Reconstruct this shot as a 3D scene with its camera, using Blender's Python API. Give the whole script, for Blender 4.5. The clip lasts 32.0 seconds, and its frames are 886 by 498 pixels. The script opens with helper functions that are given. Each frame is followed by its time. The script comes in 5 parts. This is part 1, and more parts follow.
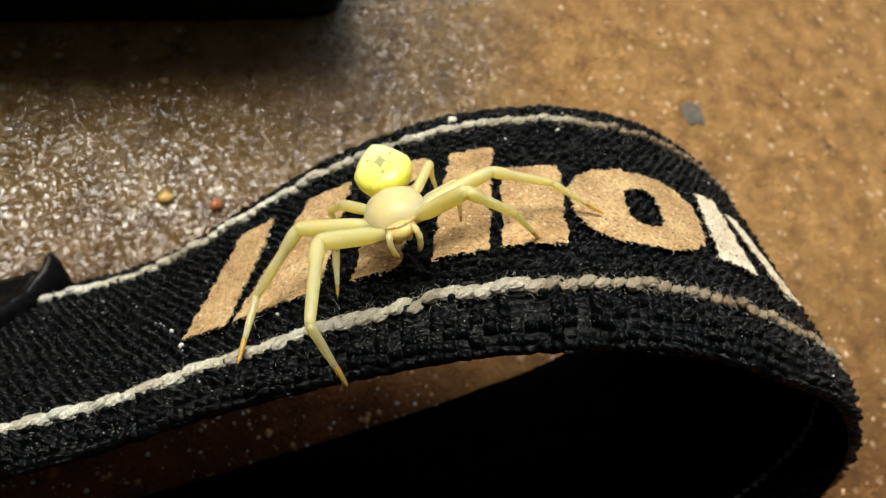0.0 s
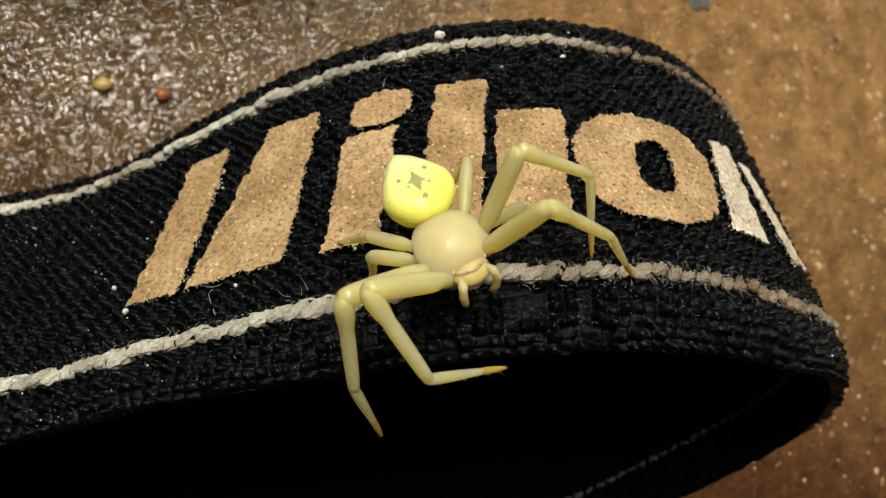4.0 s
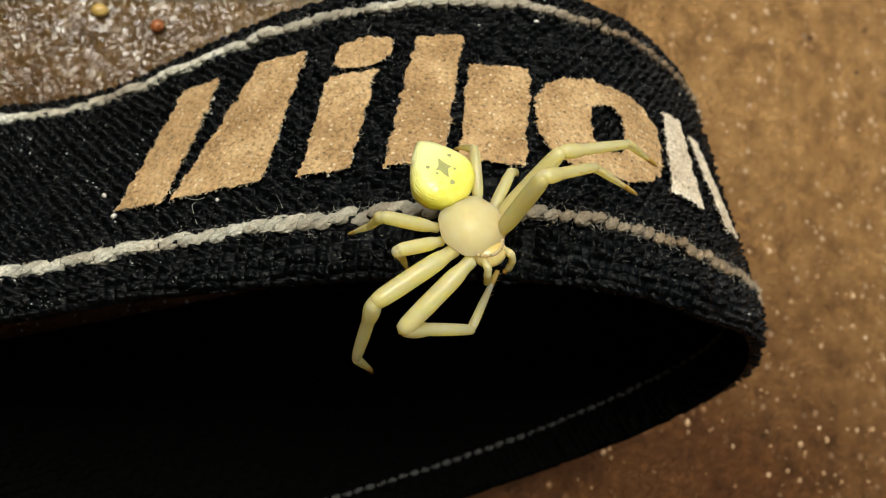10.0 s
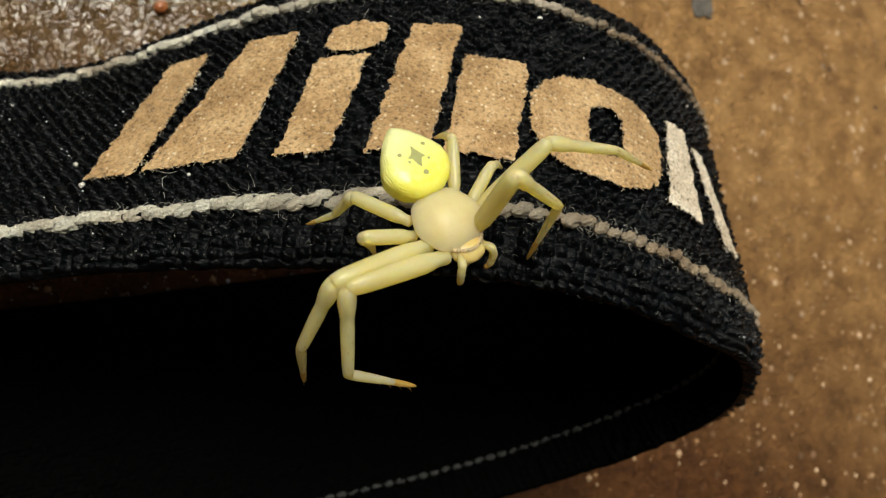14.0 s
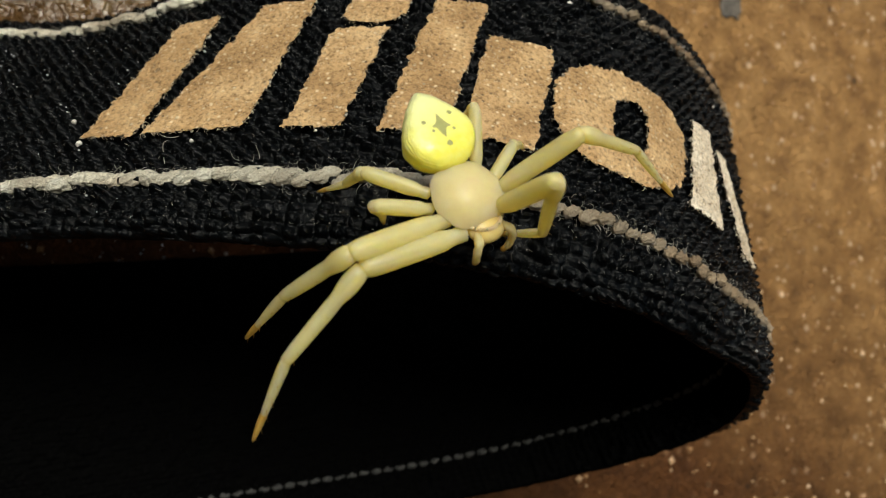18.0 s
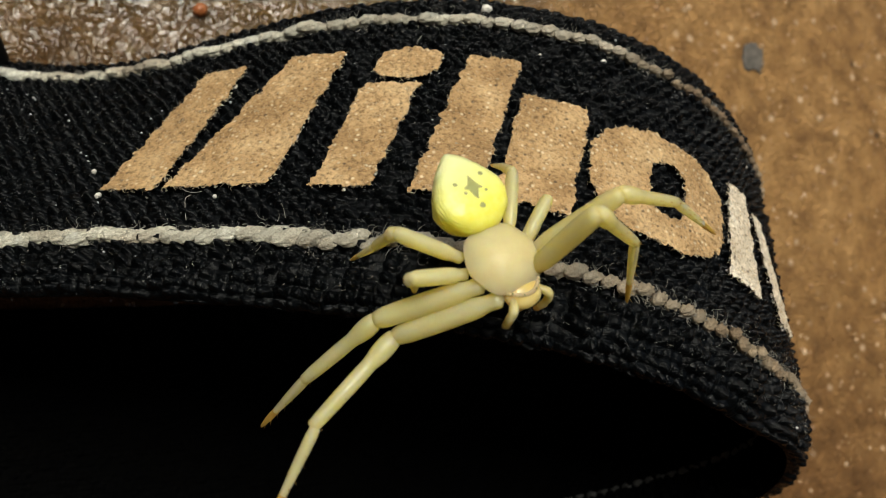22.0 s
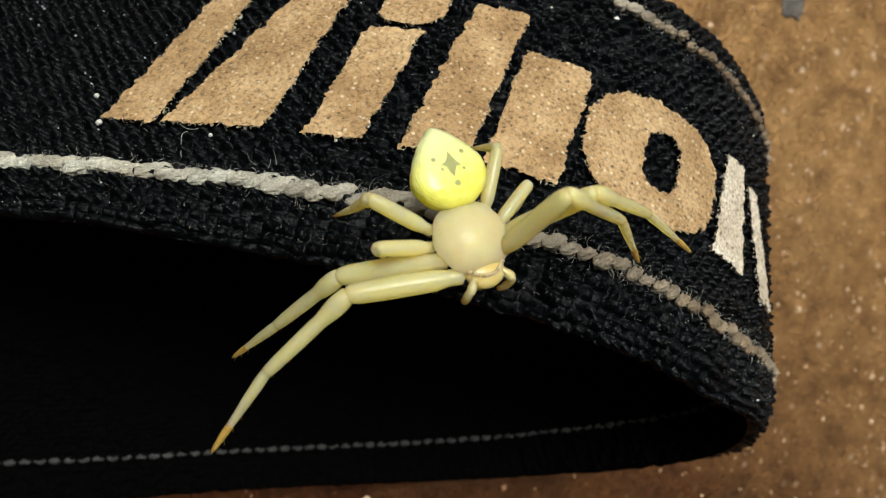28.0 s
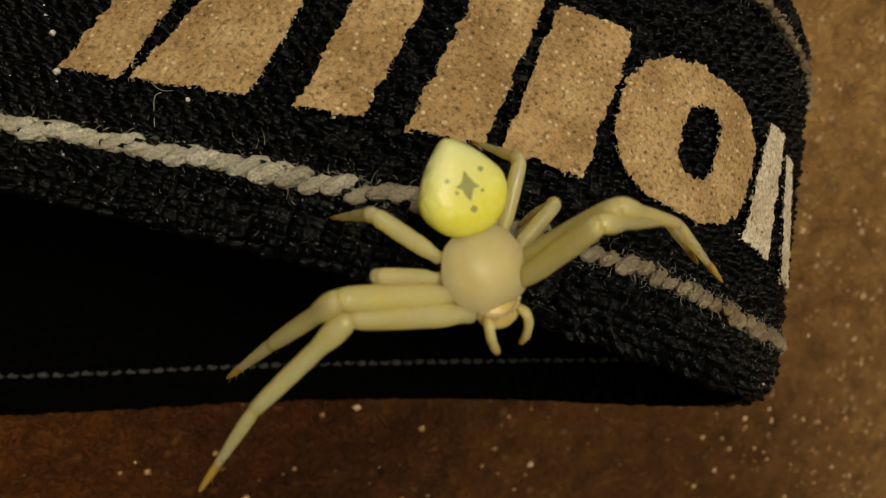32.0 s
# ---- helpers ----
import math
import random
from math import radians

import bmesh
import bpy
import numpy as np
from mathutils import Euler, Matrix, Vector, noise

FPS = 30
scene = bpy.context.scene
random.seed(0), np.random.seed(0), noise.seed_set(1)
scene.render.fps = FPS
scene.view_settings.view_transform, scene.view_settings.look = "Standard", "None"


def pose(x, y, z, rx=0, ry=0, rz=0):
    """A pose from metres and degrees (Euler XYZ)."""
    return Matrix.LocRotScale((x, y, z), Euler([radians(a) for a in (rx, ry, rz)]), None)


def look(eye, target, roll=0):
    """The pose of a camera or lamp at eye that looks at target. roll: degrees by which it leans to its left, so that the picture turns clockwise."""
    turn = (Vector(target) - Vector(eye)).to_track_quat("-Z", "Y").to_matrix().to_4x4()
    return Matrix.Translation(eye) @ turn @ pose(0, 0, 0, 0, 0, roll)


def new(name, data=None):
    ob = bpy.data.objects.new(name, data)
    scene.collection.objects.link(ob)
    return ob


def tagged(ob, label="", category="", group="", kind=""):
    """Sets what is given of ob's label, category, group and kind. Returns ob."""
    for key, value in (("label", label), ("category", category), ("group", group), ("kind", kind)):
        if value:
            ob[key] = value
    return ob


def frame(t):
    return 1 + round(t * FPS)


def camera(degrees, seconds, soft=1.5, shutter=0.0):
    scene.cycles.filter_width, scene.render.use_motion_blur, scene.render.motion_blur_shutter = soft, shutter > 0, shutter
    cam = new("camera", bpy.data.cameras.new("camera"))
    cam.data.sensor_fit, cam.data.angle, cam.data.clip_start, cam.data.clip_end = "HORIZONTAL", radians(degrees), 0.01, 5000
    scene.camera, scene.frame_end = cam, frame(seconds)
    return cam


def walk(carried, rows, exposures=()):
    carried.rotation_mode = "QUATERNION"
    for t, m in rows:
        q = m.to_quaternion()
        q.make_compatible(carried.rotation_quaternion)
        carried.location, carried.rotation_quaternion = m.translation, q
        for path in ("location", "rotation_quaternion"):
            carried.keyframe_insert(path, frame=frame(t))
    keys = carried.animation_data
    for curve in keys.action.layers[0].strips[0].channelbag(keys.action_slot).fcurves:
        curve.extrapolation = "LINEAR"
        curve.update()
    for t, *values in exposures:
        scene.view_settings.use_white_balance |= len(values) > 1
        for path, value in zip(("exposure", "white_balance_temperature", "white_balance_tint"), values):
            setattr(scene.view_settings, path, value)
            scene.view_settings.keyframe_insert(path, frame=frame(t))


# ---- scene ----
# Lengths in this file are in centimetres unless they are turned into metres by CM.
CM = 0.01
cam = camera(66.36, 32.0, soft=1.1)
cam.data.dof.use_dof = True
cam.data.dof.focus_distance = 5.2 * CM
cam.data.dof.aperture_fstop = 52
# seconds, eye x y z in centimetres, turn in degrees
PATH = [
    (0.0, -0.003, 0.003, 10.882, 23.87, -15.43, 5.65),
    (0.5, -0.121, -0.127, 10.995, 24.22, -13.76, 5.74),
    (1.0, -0.072, -0.147, 10.932, 24.47, -14.38, 5.88),
    (1.5, -0.184, 0.020, 10.747, 23.23, -14.52, 5.66),
    (2.0, -0.495, 0.433, 10.549, 19.55, -16.05, 4.68),
    (2.5, -0.458, 0.982, 10.252, 15.71, -17.46, 4.30),
    (3.0, -0.564, 1.465, 9.951, 12.42, -18.28, 4.89),
    (3.5, -0.206, 1.663, 10.255, 10.34, -19.22, 5.95),
    (4.0, -0.184, 1.296, 10.412, 10.13, -18.96, 6.93),
    (4.5, -0.023, 1.036, 10.443, 9.14, -17.51, 7.95),
    (6.5, -0.259, 1.155, 10.740, 6.52, -19.70, 9.65),
    (7.0, -0.199, 1.074, 10.869, 6.83, -21.39, 9.02),
    (7.5, -0.024, 0.773, 10.803, 6.40, -21.08, 9.14),
    (8.0, 0.149, 0.953, 10.823, 6.04, -20.71, 9.57),
    (8.5, 0.026, 1.010, 10.796, 5.97, -20.87, 9.59),
    (9.0, 0.052, 0.849, 11.076, 6.18, -21.20, 10.38),
    (9.5, -0.026, 0.724, 11.050, 6.23, -21.24, 11.43),
    (10.0, -0.155, 0.894, 10.993, 5.91, -21.34, 11.90),
    (10.5, -0.080, 0.868, 11.022, 6.03, -21.53, 11.98),
    (11.0, -0.038, 0.767, 11.085, 6.25, -21.37, 12.32),
    (11.5, -0.114, 0.870, 10.972, 6.20, -21.25, 12.58),
    (12.0, -0.003, 1.092, 10.884, 6.08, -21.20, 13.17),
    (12.5, 0.053, 0.898, 10.845, 5.71, -20.92, 14.04),
    (13.0, 0.288, 0.786, 10.924, 5.97, -21.02, 14.83),
    (13.5, 0.236, 0.793, 10.772, 5.88, -20.86, 15.81),
    (14.0, 0.246, 0.818, 10.771, 5.87, -20.96, 16.23),
    (14.5, 0.251, 0.872, 10.695, 5.73, -20.96, 16.68),
    (16.5, 0.156, 1.085, 10.751, 3.49, -20.79, 19.55),
    (17.0, 0.360, 1.044, 10.612, 3.25, -20.95, 20.03),
    (17.5, 0.237, 0.907, 10.650, 3.63, -20.31, 19.56),
    (18.0, 0.260, 0.869, 10.496, 3.11, -21.26, 20.59),
    (18.5, 0.294, 1.140, 9.713, 2.92, -24.66, 21.25),
    (19.0, 0.400, 1.296, 10.164, 3.31, -23.66, 20.55),
    (19.5, 0.209, 1.337, 10.294, 3.96, -22.67, 21.02),
    (20.0, 0.079, 1.313, 10.287, 3.30, -22.37, 22.07),
    (20.5, 0.161, 1.218, 10.263, 4.74, -22.49, 22.34),
    (21.0, 0.239, 1.098, 10.326, 4.89, -21.03, 22.45),
    (21.5, 0.241, 1.101, 10.463, 5.63, -20.67, 22.18),
    (22.0, 0.075, 1.074, 10.220, 5.43, -20.89, 22.24),
    (22.5, 0.101, 0.973, 10.268, 5.29, -21.33, 22.08),
    (23.0, 0.315, 0.897, 10.515, 5.68, -22.41, 21.60),
    (23.5, 0.317, 0.857, 10.403, 6.20, -22.24, 21.82),
    (24.0, 0.196, 0.987, 10.382, 6.02, -22.22, 22.12),
    (24.5, 0.217, 1.158, 10.214, 3.42, -21.56, 23.47),
    (25.0, 0.256, 1.164, 10.032, 2.20, -21.67, 24.46),
    (25.5, 0.144, 1.544, 9.979, -0.53, -21.07, 24.35),
    (27.5, 0.057, 1.670, 10.292, -5.19, -19.37, 27.36),
    (28.0, 0.105, 1.516, 10.452, -4.23, -19.28, 27.61),
    (28.5, 0.147, 1.398, 10.512, -3.54, -19.05, 27.56),
    (29.0, -0.137, 1.912, 10.390, -6.47, -19.42, 26.63),
    (29.5, -0.520, 2.387, 9.945, -13.10, -19.30, 28.39),
    (30.0, -0.395, 2.178, 9.734, -17.20, -21.11, 28.95),
    (30.5, -0.229, 2.691, 9.557, -17.47, -21.19, 29.86),
    (31.0, -0.367, 2.538, 9.551, -18.95, -20.50, 30.50),
    (31.5, -0.334, 2.528, 9.706, -17.68, -19.85, 30.62),
    (32.0, -0.253, 2.394, 9.759, -17.73, -19.57, 30.51),
]
# seconds, stops, kelvin, tint
EXPOSURES = [(0.0, 0.52, 6650, 2), (2.2, 0.38, 6700, 2), (3.0, 0.12, 6700, 2), (6.0, 0.16, 6700, 2), (10.0, 0.18, 6700, 2), (16.0, 0.06, 6700, 2), (21.5, 0.0, 6700, 2), (24.0, 0.16, 6250, 2), (28.6, 0.16, 6200, 2), (30.0, -0.76, 8500, 2), (32.0, -0.8, 8500, 2)]
walk(cam, [(t, pose(x * CM, y * CM, z * CM, rx, ry, rz)) for t, x, y, z, rx, ry, rz in PATH], EXPOSURES)

# ---- light: an overcast sky with a broad, weak sun ----
sky_world = bpy.data.worlds.new("overcast_sky")
scene.world = sky_world
sky_world.use_nodes = True
wt = sky_world.node_tree
bg = wt.nodes["Background"]
sky = wt.nodes.new("ShaderNodeTexSky")
sky.sky_type = "NISHITA"
sky.sun_disc = False
sky.sun_elevation = radians(65)
sky.sun_rotation = radians(-38)
sky.air_density, sky.dust_density, sky.ozone_density = 1.0, 6.0, 0.6
wt.links.new(sky.outputs[0], bg.inputs[0])
bg.inputs[1].default_value = 0.095
sun_data = bpy.data.lights.new("sun", "SUN")
sun_data.energy, sun_data.angle, sun_data.color = 3.1, radians(28), (1.0, 0.97, 0.93)
sun = new("sun", sun_data)
sun.matrix_world = look((-0.26, 0.333, 0.906), (0, 0, 0))


# ---- materials ----
def material(name, rough=0.6, metal=0.0, spec=0.5):
    m = bpy.data.materials.new(name)
    m.use_nodes = True
    t = m.node_tree
    b = t.nodes["Principled BSDF"]
    b.inputs["Roughness"].default_value = rough
    b.inputs["Metallic"].default_value = metal
    b.inputs["Specular IOR Level"].default_value = spec
    return m, t, b


def node(t, kind, **values):
    n = t.nodes.new(kind)
    for key, value in values.items():
        n.inputs[key.replace("_", " ")].default_value = value
    return n


def coords(t, per_cm):
    """Object coordinates in which one unit is 1/per_cm of a centimetre."""
    c = t.nodes.new("ShaderNodeTexCoord")
    m = node(t, "ShaderNodeMapping")
    m.inputs["Scale"].default_value = (100 * per_cm,) * 3
    t.links.new(c.outputs["Object"], m.inputs["Vector"])
    return m.outputs["Vector"]


def ramp(t, source, *stops):
    r = t.nodes.new("ShaderNodeValToRGB")
    e = r.color_ramp.elements
    while len(e) < len(stops):
        e.new(0.5)
    for k, (p, c) in zip(e, stops):
        k.position = p
        k.color = (*c, 1) if len(c) == 3 else c
    t.links.new(source, r.inputs["Fac"])
    return r.outputs["Color"]


def grey(v):
    return (v, v, v)


def mix(t, kind, fac, a, b):
    m = t.nodes.new("ShaderNodeMix")
    m.data_type, m.blend_type = "RGBA", kind
    for k, s in ((0, fac), (6, a), (7, b)):
        if isinstance(s, (int, float)):
            m.inputs[k].default_value = s
        elif isinstance(s, tuple):
            m.inputs[k].default_value = (*s, 1)
        else:
            t.links.new(s, m.inputs[k])
    return m.outputs[2]


def bump(t, b, height, strength, distance_cm, normal=None):
    n = node(t, "ShaderNodeBump", Strength=strength, Distance=distance_cm * CM)
    t.links.new(height, n.inputs["Height"])
    if normal is not None:
        t.links.new(normal, n.inputs["Normal"])
    t.links.new(n.outputs["Normal"], b.inputs["Normal"])
    return n.outputs["Normal"]


def noise_tex(t, vec, scale, detail=4.0, rough=0.55):
    n = node(t, "ShaderNodeTexNoise", Scale=scale, Detail=detail, Roughness=rough)
    t.links.new(vec, n.inputs["Vector"])
    return n.outputs["Fac"]


def voronoi(t, vec, scale, feature="F1"):
    n = node(t, "ShaderNodeTexVoronoi", Scale=scale)
    n.feature = feature
    t.links.new(vec, n.inputs["Vector"])
    return n


def make_ground_material():
    m, t, b = material("wet_sandstone", 0.5, spec=0.18)
    v = coords(t, 1.0)
    big = noise_tex(t, v, 0.22, 3.0)
    mid = noise_tex(t, v, 1.6, 5.0)
    fine = noise_tex(t, v, 14.0, 4.0, 0.65)
    base = ramp(t, mid, (0.3, (0.2, 0.103, 0.036)), (0.52, (0.335, 0.182, 0.065)), (0.75, (0.45, 0.26, 0.102)))
    base = mix(t, "MULTIPLY", 0.45, base, ramp(t, fine, (0.3, grey(0.55)), (0.7, grey(1.15))))
    base = mix(t, "MULTIPLY", 0.6, base, ramp(t, big, (0.3, (0.75, 0.68, 0.6)), (0.7, grey(1.05))))
    # pale and dark mineral specks
    cell = voronoi(t, v, 3.4)
    speck = ramp(t, cell.outputs["Distance"], (0.16, grey(1)), (0.32, grey(0)))
    which = node(t, "ShaderNodeSeparateColor")
    t.links.new(cell.outputs["Color"], which.inputs[0])
    keep = ramp(t, which.outputs[0], (0.72, grey(0)), (0.86, grey(0.8)))
    base = mix(t, "MIX", mix(t, "MULTIPLY", 1.0, speck, keep), base, (0.62, 0.44, 0.28))
    keep2 = ramp(t, which.outputs[1], (0.96, grey(0)), (0.98, grey(0.7)))
    base = mix(t, "MIX", mix(t, "MULTIPLY", 1.0, speck, keep2), base, (0.03, 0.02, 0.015))
    # a film of water beyond the strap; shade painted into the wet stone nearer
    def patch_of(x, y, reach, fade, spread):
        """1 inside an uneven round patch, 0 outside it."""
        far = t.nodes.new("ShaderNodeVectorMath")
        far.operation = "DISTANCE"
        t.links.new(v, far.inputs[0])
        far.inputs[1].default_value = (x, y, 0)
        rim = node(t, "ShaderNodeMath")
        rim.operation = "MULTIPLY_ADD"
        t.links.new(noise_tex(t, v, 0.3, 4.0), rim.inputs[0])
        rim.inputs[1].default_value = spread
        t.links.new(far.outputs["Value"], rim.inputs[2])
        area = node(t, "ShaderNodeMapRange", From_Min=reach, From_Max=reach + fade, To_Min=1.0, To_Max=0.0)
        t.links.new(rim.outputs[0], area.inputs["Value"])
        return area.outputs["Result"]
    wet = patch_of(-7.0, 11.0, 12.0, 3.5, 6.0)
    # stone under and before the loop, darkened for the shade there
    strap_shade = patch_of(-0.4, -2.4, 6.6, 3.0, 3.0)
    # paving at the right front, darkened for the shade that falls on it
    front_shade = patch_of(10.0, -5.0, 7.5, 7.0, 4.0)
    base = mix(t, "MULTIPLY", front_shade, base, (0.27, 0.19, 0.135))
    base = mix(t, "MULTIPLY", wet, base, (0.52, 0.55, 0.44))
    base = mix(t, "MULTIPLY", strap_shade, base, (0.36, 0.21, 0.095))
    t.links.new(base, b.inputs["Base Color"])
    rough = mix(t, "MIX", mix(t, "MIX", strap_shade, wet, grey(0.0)), ramp(t, fine, (0.3, grey(0.55)), (0.7, grey(0.75))), ramp(t, mid, (0.35, grey(0.06)), (0.7, grey(0.2))))
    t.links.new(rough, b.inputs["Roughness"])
    dry = mix(t, "MIX", strap_shade, wet, grey(0.0))
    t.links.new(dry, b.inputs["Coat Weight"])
    b.inputs["Coat Roughness"].default_value = 0.07
    b.inputs["Coat IOR"].default_value = 1.54
    # ridges of the wet film and the grain of the stone
    swell = node(t, "ShaderNodeTexNoise", Scale=8.5, Detail=2.2, Distortion=1.1)
    t.links.new(v, swell.inputs["Vector"])
    n0 = bump(t, b, swell.outputs["Fac"], 0.7, 0.06)
    curl = node(t, "ShaderNodeTexNoise", Scale=5.0, Detail=1.5, Distortion=1.6)
    t.links.new(v, curl.inputs["Vector"])
    crest = ramp(t, curl.outputs["Fac"], (0.43, grey(0)), (0.49, grey(1)), (0.51, grey(1)), (0.57, grey(0)))
    n1 = bump(t, b, crest, 1.0, 0.03, n0)
    bump(t, b, fine, 0.3, 0.02, n1)
    t.links.new(n1, b.inputs["Coat Normal"])
    return m


def make_webbing_material():
    m, t, b = material("black_nylon_webbing", 0.4, spec=0.128)
    v = coords(t, 1.0)
    yarn = node(t, "ShaderNodeTexNoise", Scale=48.0, Detail=3.0, Distortion=1.0)
    t.links.new(v, yarn.inputs["Vector"])
    fine = yarn.outputs["Fac"]
    mid = noise_tex(t, v, 5.0, 3.0)
    c = ramp(t, fine, (0.35, (0.0004, 0.0006, 0.0008)), (0.8, (0.003, 0.004, 0.005)))
    c = mix(t, "MULTIPLY", 0.6, c, ramp(t, mid, (0.35, grey(0.45)), (0.7, grey(1.35))))
    t.links.new(c, b.inputs["Base Color"])
    t.links.new(ramp(t, mid, (0.35, grey(0.15)), (0.65, grey(0.33))), b.inputs["Roughness"])
    bump(t, b, fine, 0.8, 0.014)
    return m


def make_shaded_back_material():
    """The strap's matt black back, its sheen cut to paint the loop's shade."""
    m, t, b = material("shaded_strap_back", 1.0, spec=0.0)
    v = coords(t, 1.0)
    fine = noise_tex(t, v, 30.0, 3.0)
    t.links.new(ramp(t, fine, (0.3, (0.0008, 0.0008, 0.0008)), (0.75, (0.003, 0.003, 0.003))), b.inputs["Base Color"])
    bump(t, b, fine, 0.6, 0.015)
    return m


def make_cord_material():
    m, t, b = material("off_white_cotton_cord", 0.85, spec=0.2)
    v = coords(t, 1.0)
    fine = noise_tex(t, v, 70.0, 4.0, 0.75)
    mid = noise_tex(t, v, 1.3, 3.0)
    c = ramp(t, mid, (0.35, (0.56, 0.48, 0.37)), (0.5, (0.80, 0.76, 0.62)), (0.64, (0.92, 0.91, 0.80)))
    # handled, browner stretch over the bend
    place = t.nodes.new("ShaderNodeSeparateXYZ")
    t.links.new(v, place.inputs[0])
    soil = node(t, "ShaderNodeMath")
    soil.operation = "MULTIPLY_ADD"
    t.links.new(noise_tex(t, v, 0.8, 3.0), soil.inputs[0])
    soil.inputs[1].default_value = 3.0
    t.links.new(place.outputs["X"], soil.inputs[2])
    worn = node(t, "ShaderNodeMapRange", From_Min=2.0, From_Max=5.0, To_Min=0.0, To_Max=1.0)
    t.links.new(soil.outputs[0], worn.inputs["Value"])
    c = mix(t, "MULTIPLY", worn.outputs["Result"], c, (0.52, 0.42, 0.34))
    g = t.nodes.new("ShaderNodeNewGeometry")
    c = mix(t, "MULTIPLY", 1.0, c, ramp(t, g.outputs["Random Per Island"], (0.0, grey(0.7)), (1.0, grey(1.12))))
    c = mix(t, "MULTIPLY", 0.8, c, ramp(t, fine, (0.32, (0.5, 0.46, 0.4)), (0.55, grey(1.0)), (0.75, grey(1.15))))
    t.links.new(c, b.inputs["Base Color"])
    fibre = node(t, "ShaderNodeTexNoise", Scale=38.0, Detail=3.0, Distortion=2.5)
    t.links.new(v, fibre.inputs["Vector"])
    bump(t, b, fibre.outputs["Fac"], 1.0, 0.03)
    return m


def make_print_material(name, dark, middle, light):
    m, t, b = material(name, 0.75, spec=0.25)
    v = coords(t, 1.0)
    fine = noise_tex(t, v, 28.0, 4.0, 0.7)
    mid = noise_tex(t, v, 2.2, 4.0)
    c = ramp(t, mid, (0.3, dark), (0.5, middle), (0.72, light))
    c = mix(t, "MULTIPLY", 0.85, c, ramp(t, fine, (0.33, (0.28, 0.24, 0.19)), (0.5, grey(0.95)), (0.68, grey(1.2))))
    # dark pinholes where the black yarn shows through, and pale crumbs
    cell = voronoi(t, v, 19.0)
    which = node(t, "ShaderNodeSeparateColor")
    t.links.new(cell.outputs["Color"], which.inputs[0])
    spot = ramp(t, cell.outputs["Distance"], (0.18, grey(1)), (0.36, grey(0)))
    holes = mix(t, "MULTIPLY", 1.0, spot, ramp(t, which.outputs[0], (0.76, grey(0)), (0.84, grey(0.75))))
    crumbs = mix(t, "MULTIPLY", 1.0, spot, ramp(t, which.outputs[1], (0.66, grey(0)), (0.78, grey(0.7))))
    c = mix(t, "MIX", holes, c, (0.05, 0.035, 0.025))
    c = mix(t, "MIX", crumbs, c, (0.82, 0.68, 0.45))
    t.links.new(c, b.inputs["Base Color"])
    bump(t, b, fine, 0.8, 0.03)
    return m


def make_leather_material():
    m, t, b = material("black_leather", 0.34, spec=0.16)
    v = coords(t, 1.0)
    fine = noise_tex(t, v, 16.0, 4.0)
    t.links.new(ramp(t, fine, (0.3, (0.0015, 0.0015, 0.0017)), (0.7, (0.004, 0.004, 0.0043))), b.inputs["Base Color"])
    bump(t, b, fine, 0.4, 0.02)
    return m


def make_stone_material(name, dark, light, rough=0.6, island=False):
    m, t, b = material(name, rough)
    v = coords(t, 1.0)
    fac = noise_tex(t, v, 9.0, 4.0)
    c = ramp(t, fac, (0.3, dark), (0.7, light))
    if island:
        g = t.nodes.new("ShaderNodeNewGeometry")
        c = mix(t, "MULTIPLY", 1.0, c, ramp(t, g.outputs["Random Per Island"], (0.0, (0.5, 0.38, 0.26)), (0.35, (0.75, 0.6, 0.44)), (1.0, grey(1.15))))
    t.links.new(c, b.inputs["Base Color"])
    bump(t, b, fac, 0.4, 0.03)
    return m


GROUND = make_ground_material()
WEBBING = make_webbing_material()
SHADED_BACK = make_shaded_back_material()
CORD = make_cord_material()
PRINT = make_print_material("worn_tan_print", (0.33, 0.20, 0.088), (0.47, 0.30, 0.14), (0.62, 0.43, 0.225))
PALE_PRINT = make_print_material("pale_worn_print", (0.52, 0.43, 0.31), (0.70, 0.60, 0.46), (0.82, 0.74, 0.60))
# thread colour darkened to stand in for shade inside the loop
STITCH = make_stone_material("shaded_stitch_thread", (0.02, 0.02, 0.019), (0.05, 0.049, 0.046), 0.8)
LEATHER = make_leather_material()
GRAIN = make_stone_material("sand_grain", (0.36, 0.225, 0.12), (0.62, 0.45, 0.28), 0.55, True)


# ---- mesh helpers ----
def mesh_from(name, verts, faces, mat, smooth=True):
    """A mesh from arrays of centimetre places and of faces."""
    me = bpy.data.meshes.new(name)
    me.from_pydata((np.asarray(verts, float) * CM).tolist(), [], [list(map(int, f)) for f in faces])
    me.materials.append(mat)
    if smooth:
        me.polygons.foreach_set("use_smooth", [True] * len(me.polygons))
    me.update()
    return me


def thing(name, label, category, group="", kind="", at=(0, 0, 0)):
    e = new(name)
    e.location = [c * CM for c in at]
    e.empty_display_size = 0.005
    return tagged(e, label, category, group, kind)


def part(name, me, parent, label=""):
    ob = new(name, me)
    ob.parent = parent
    return tagged(ob, label) if label else ob


def grid_faces(nu, nv, wrap_v=False):
    i, j = np.meshgrid(np.arange(nu - 1), np.arange(nv if wrap_v else nv - 1), indexing="ij")
    a = i * nv + j
    b = i * nv + (j + 1) % nv
    return np.stack([a, a + nv, b + nv, b], -1).reshape(-1, 4)


def lattice(n, seed):
    return np.random.default_rng(seed).random((n, n))


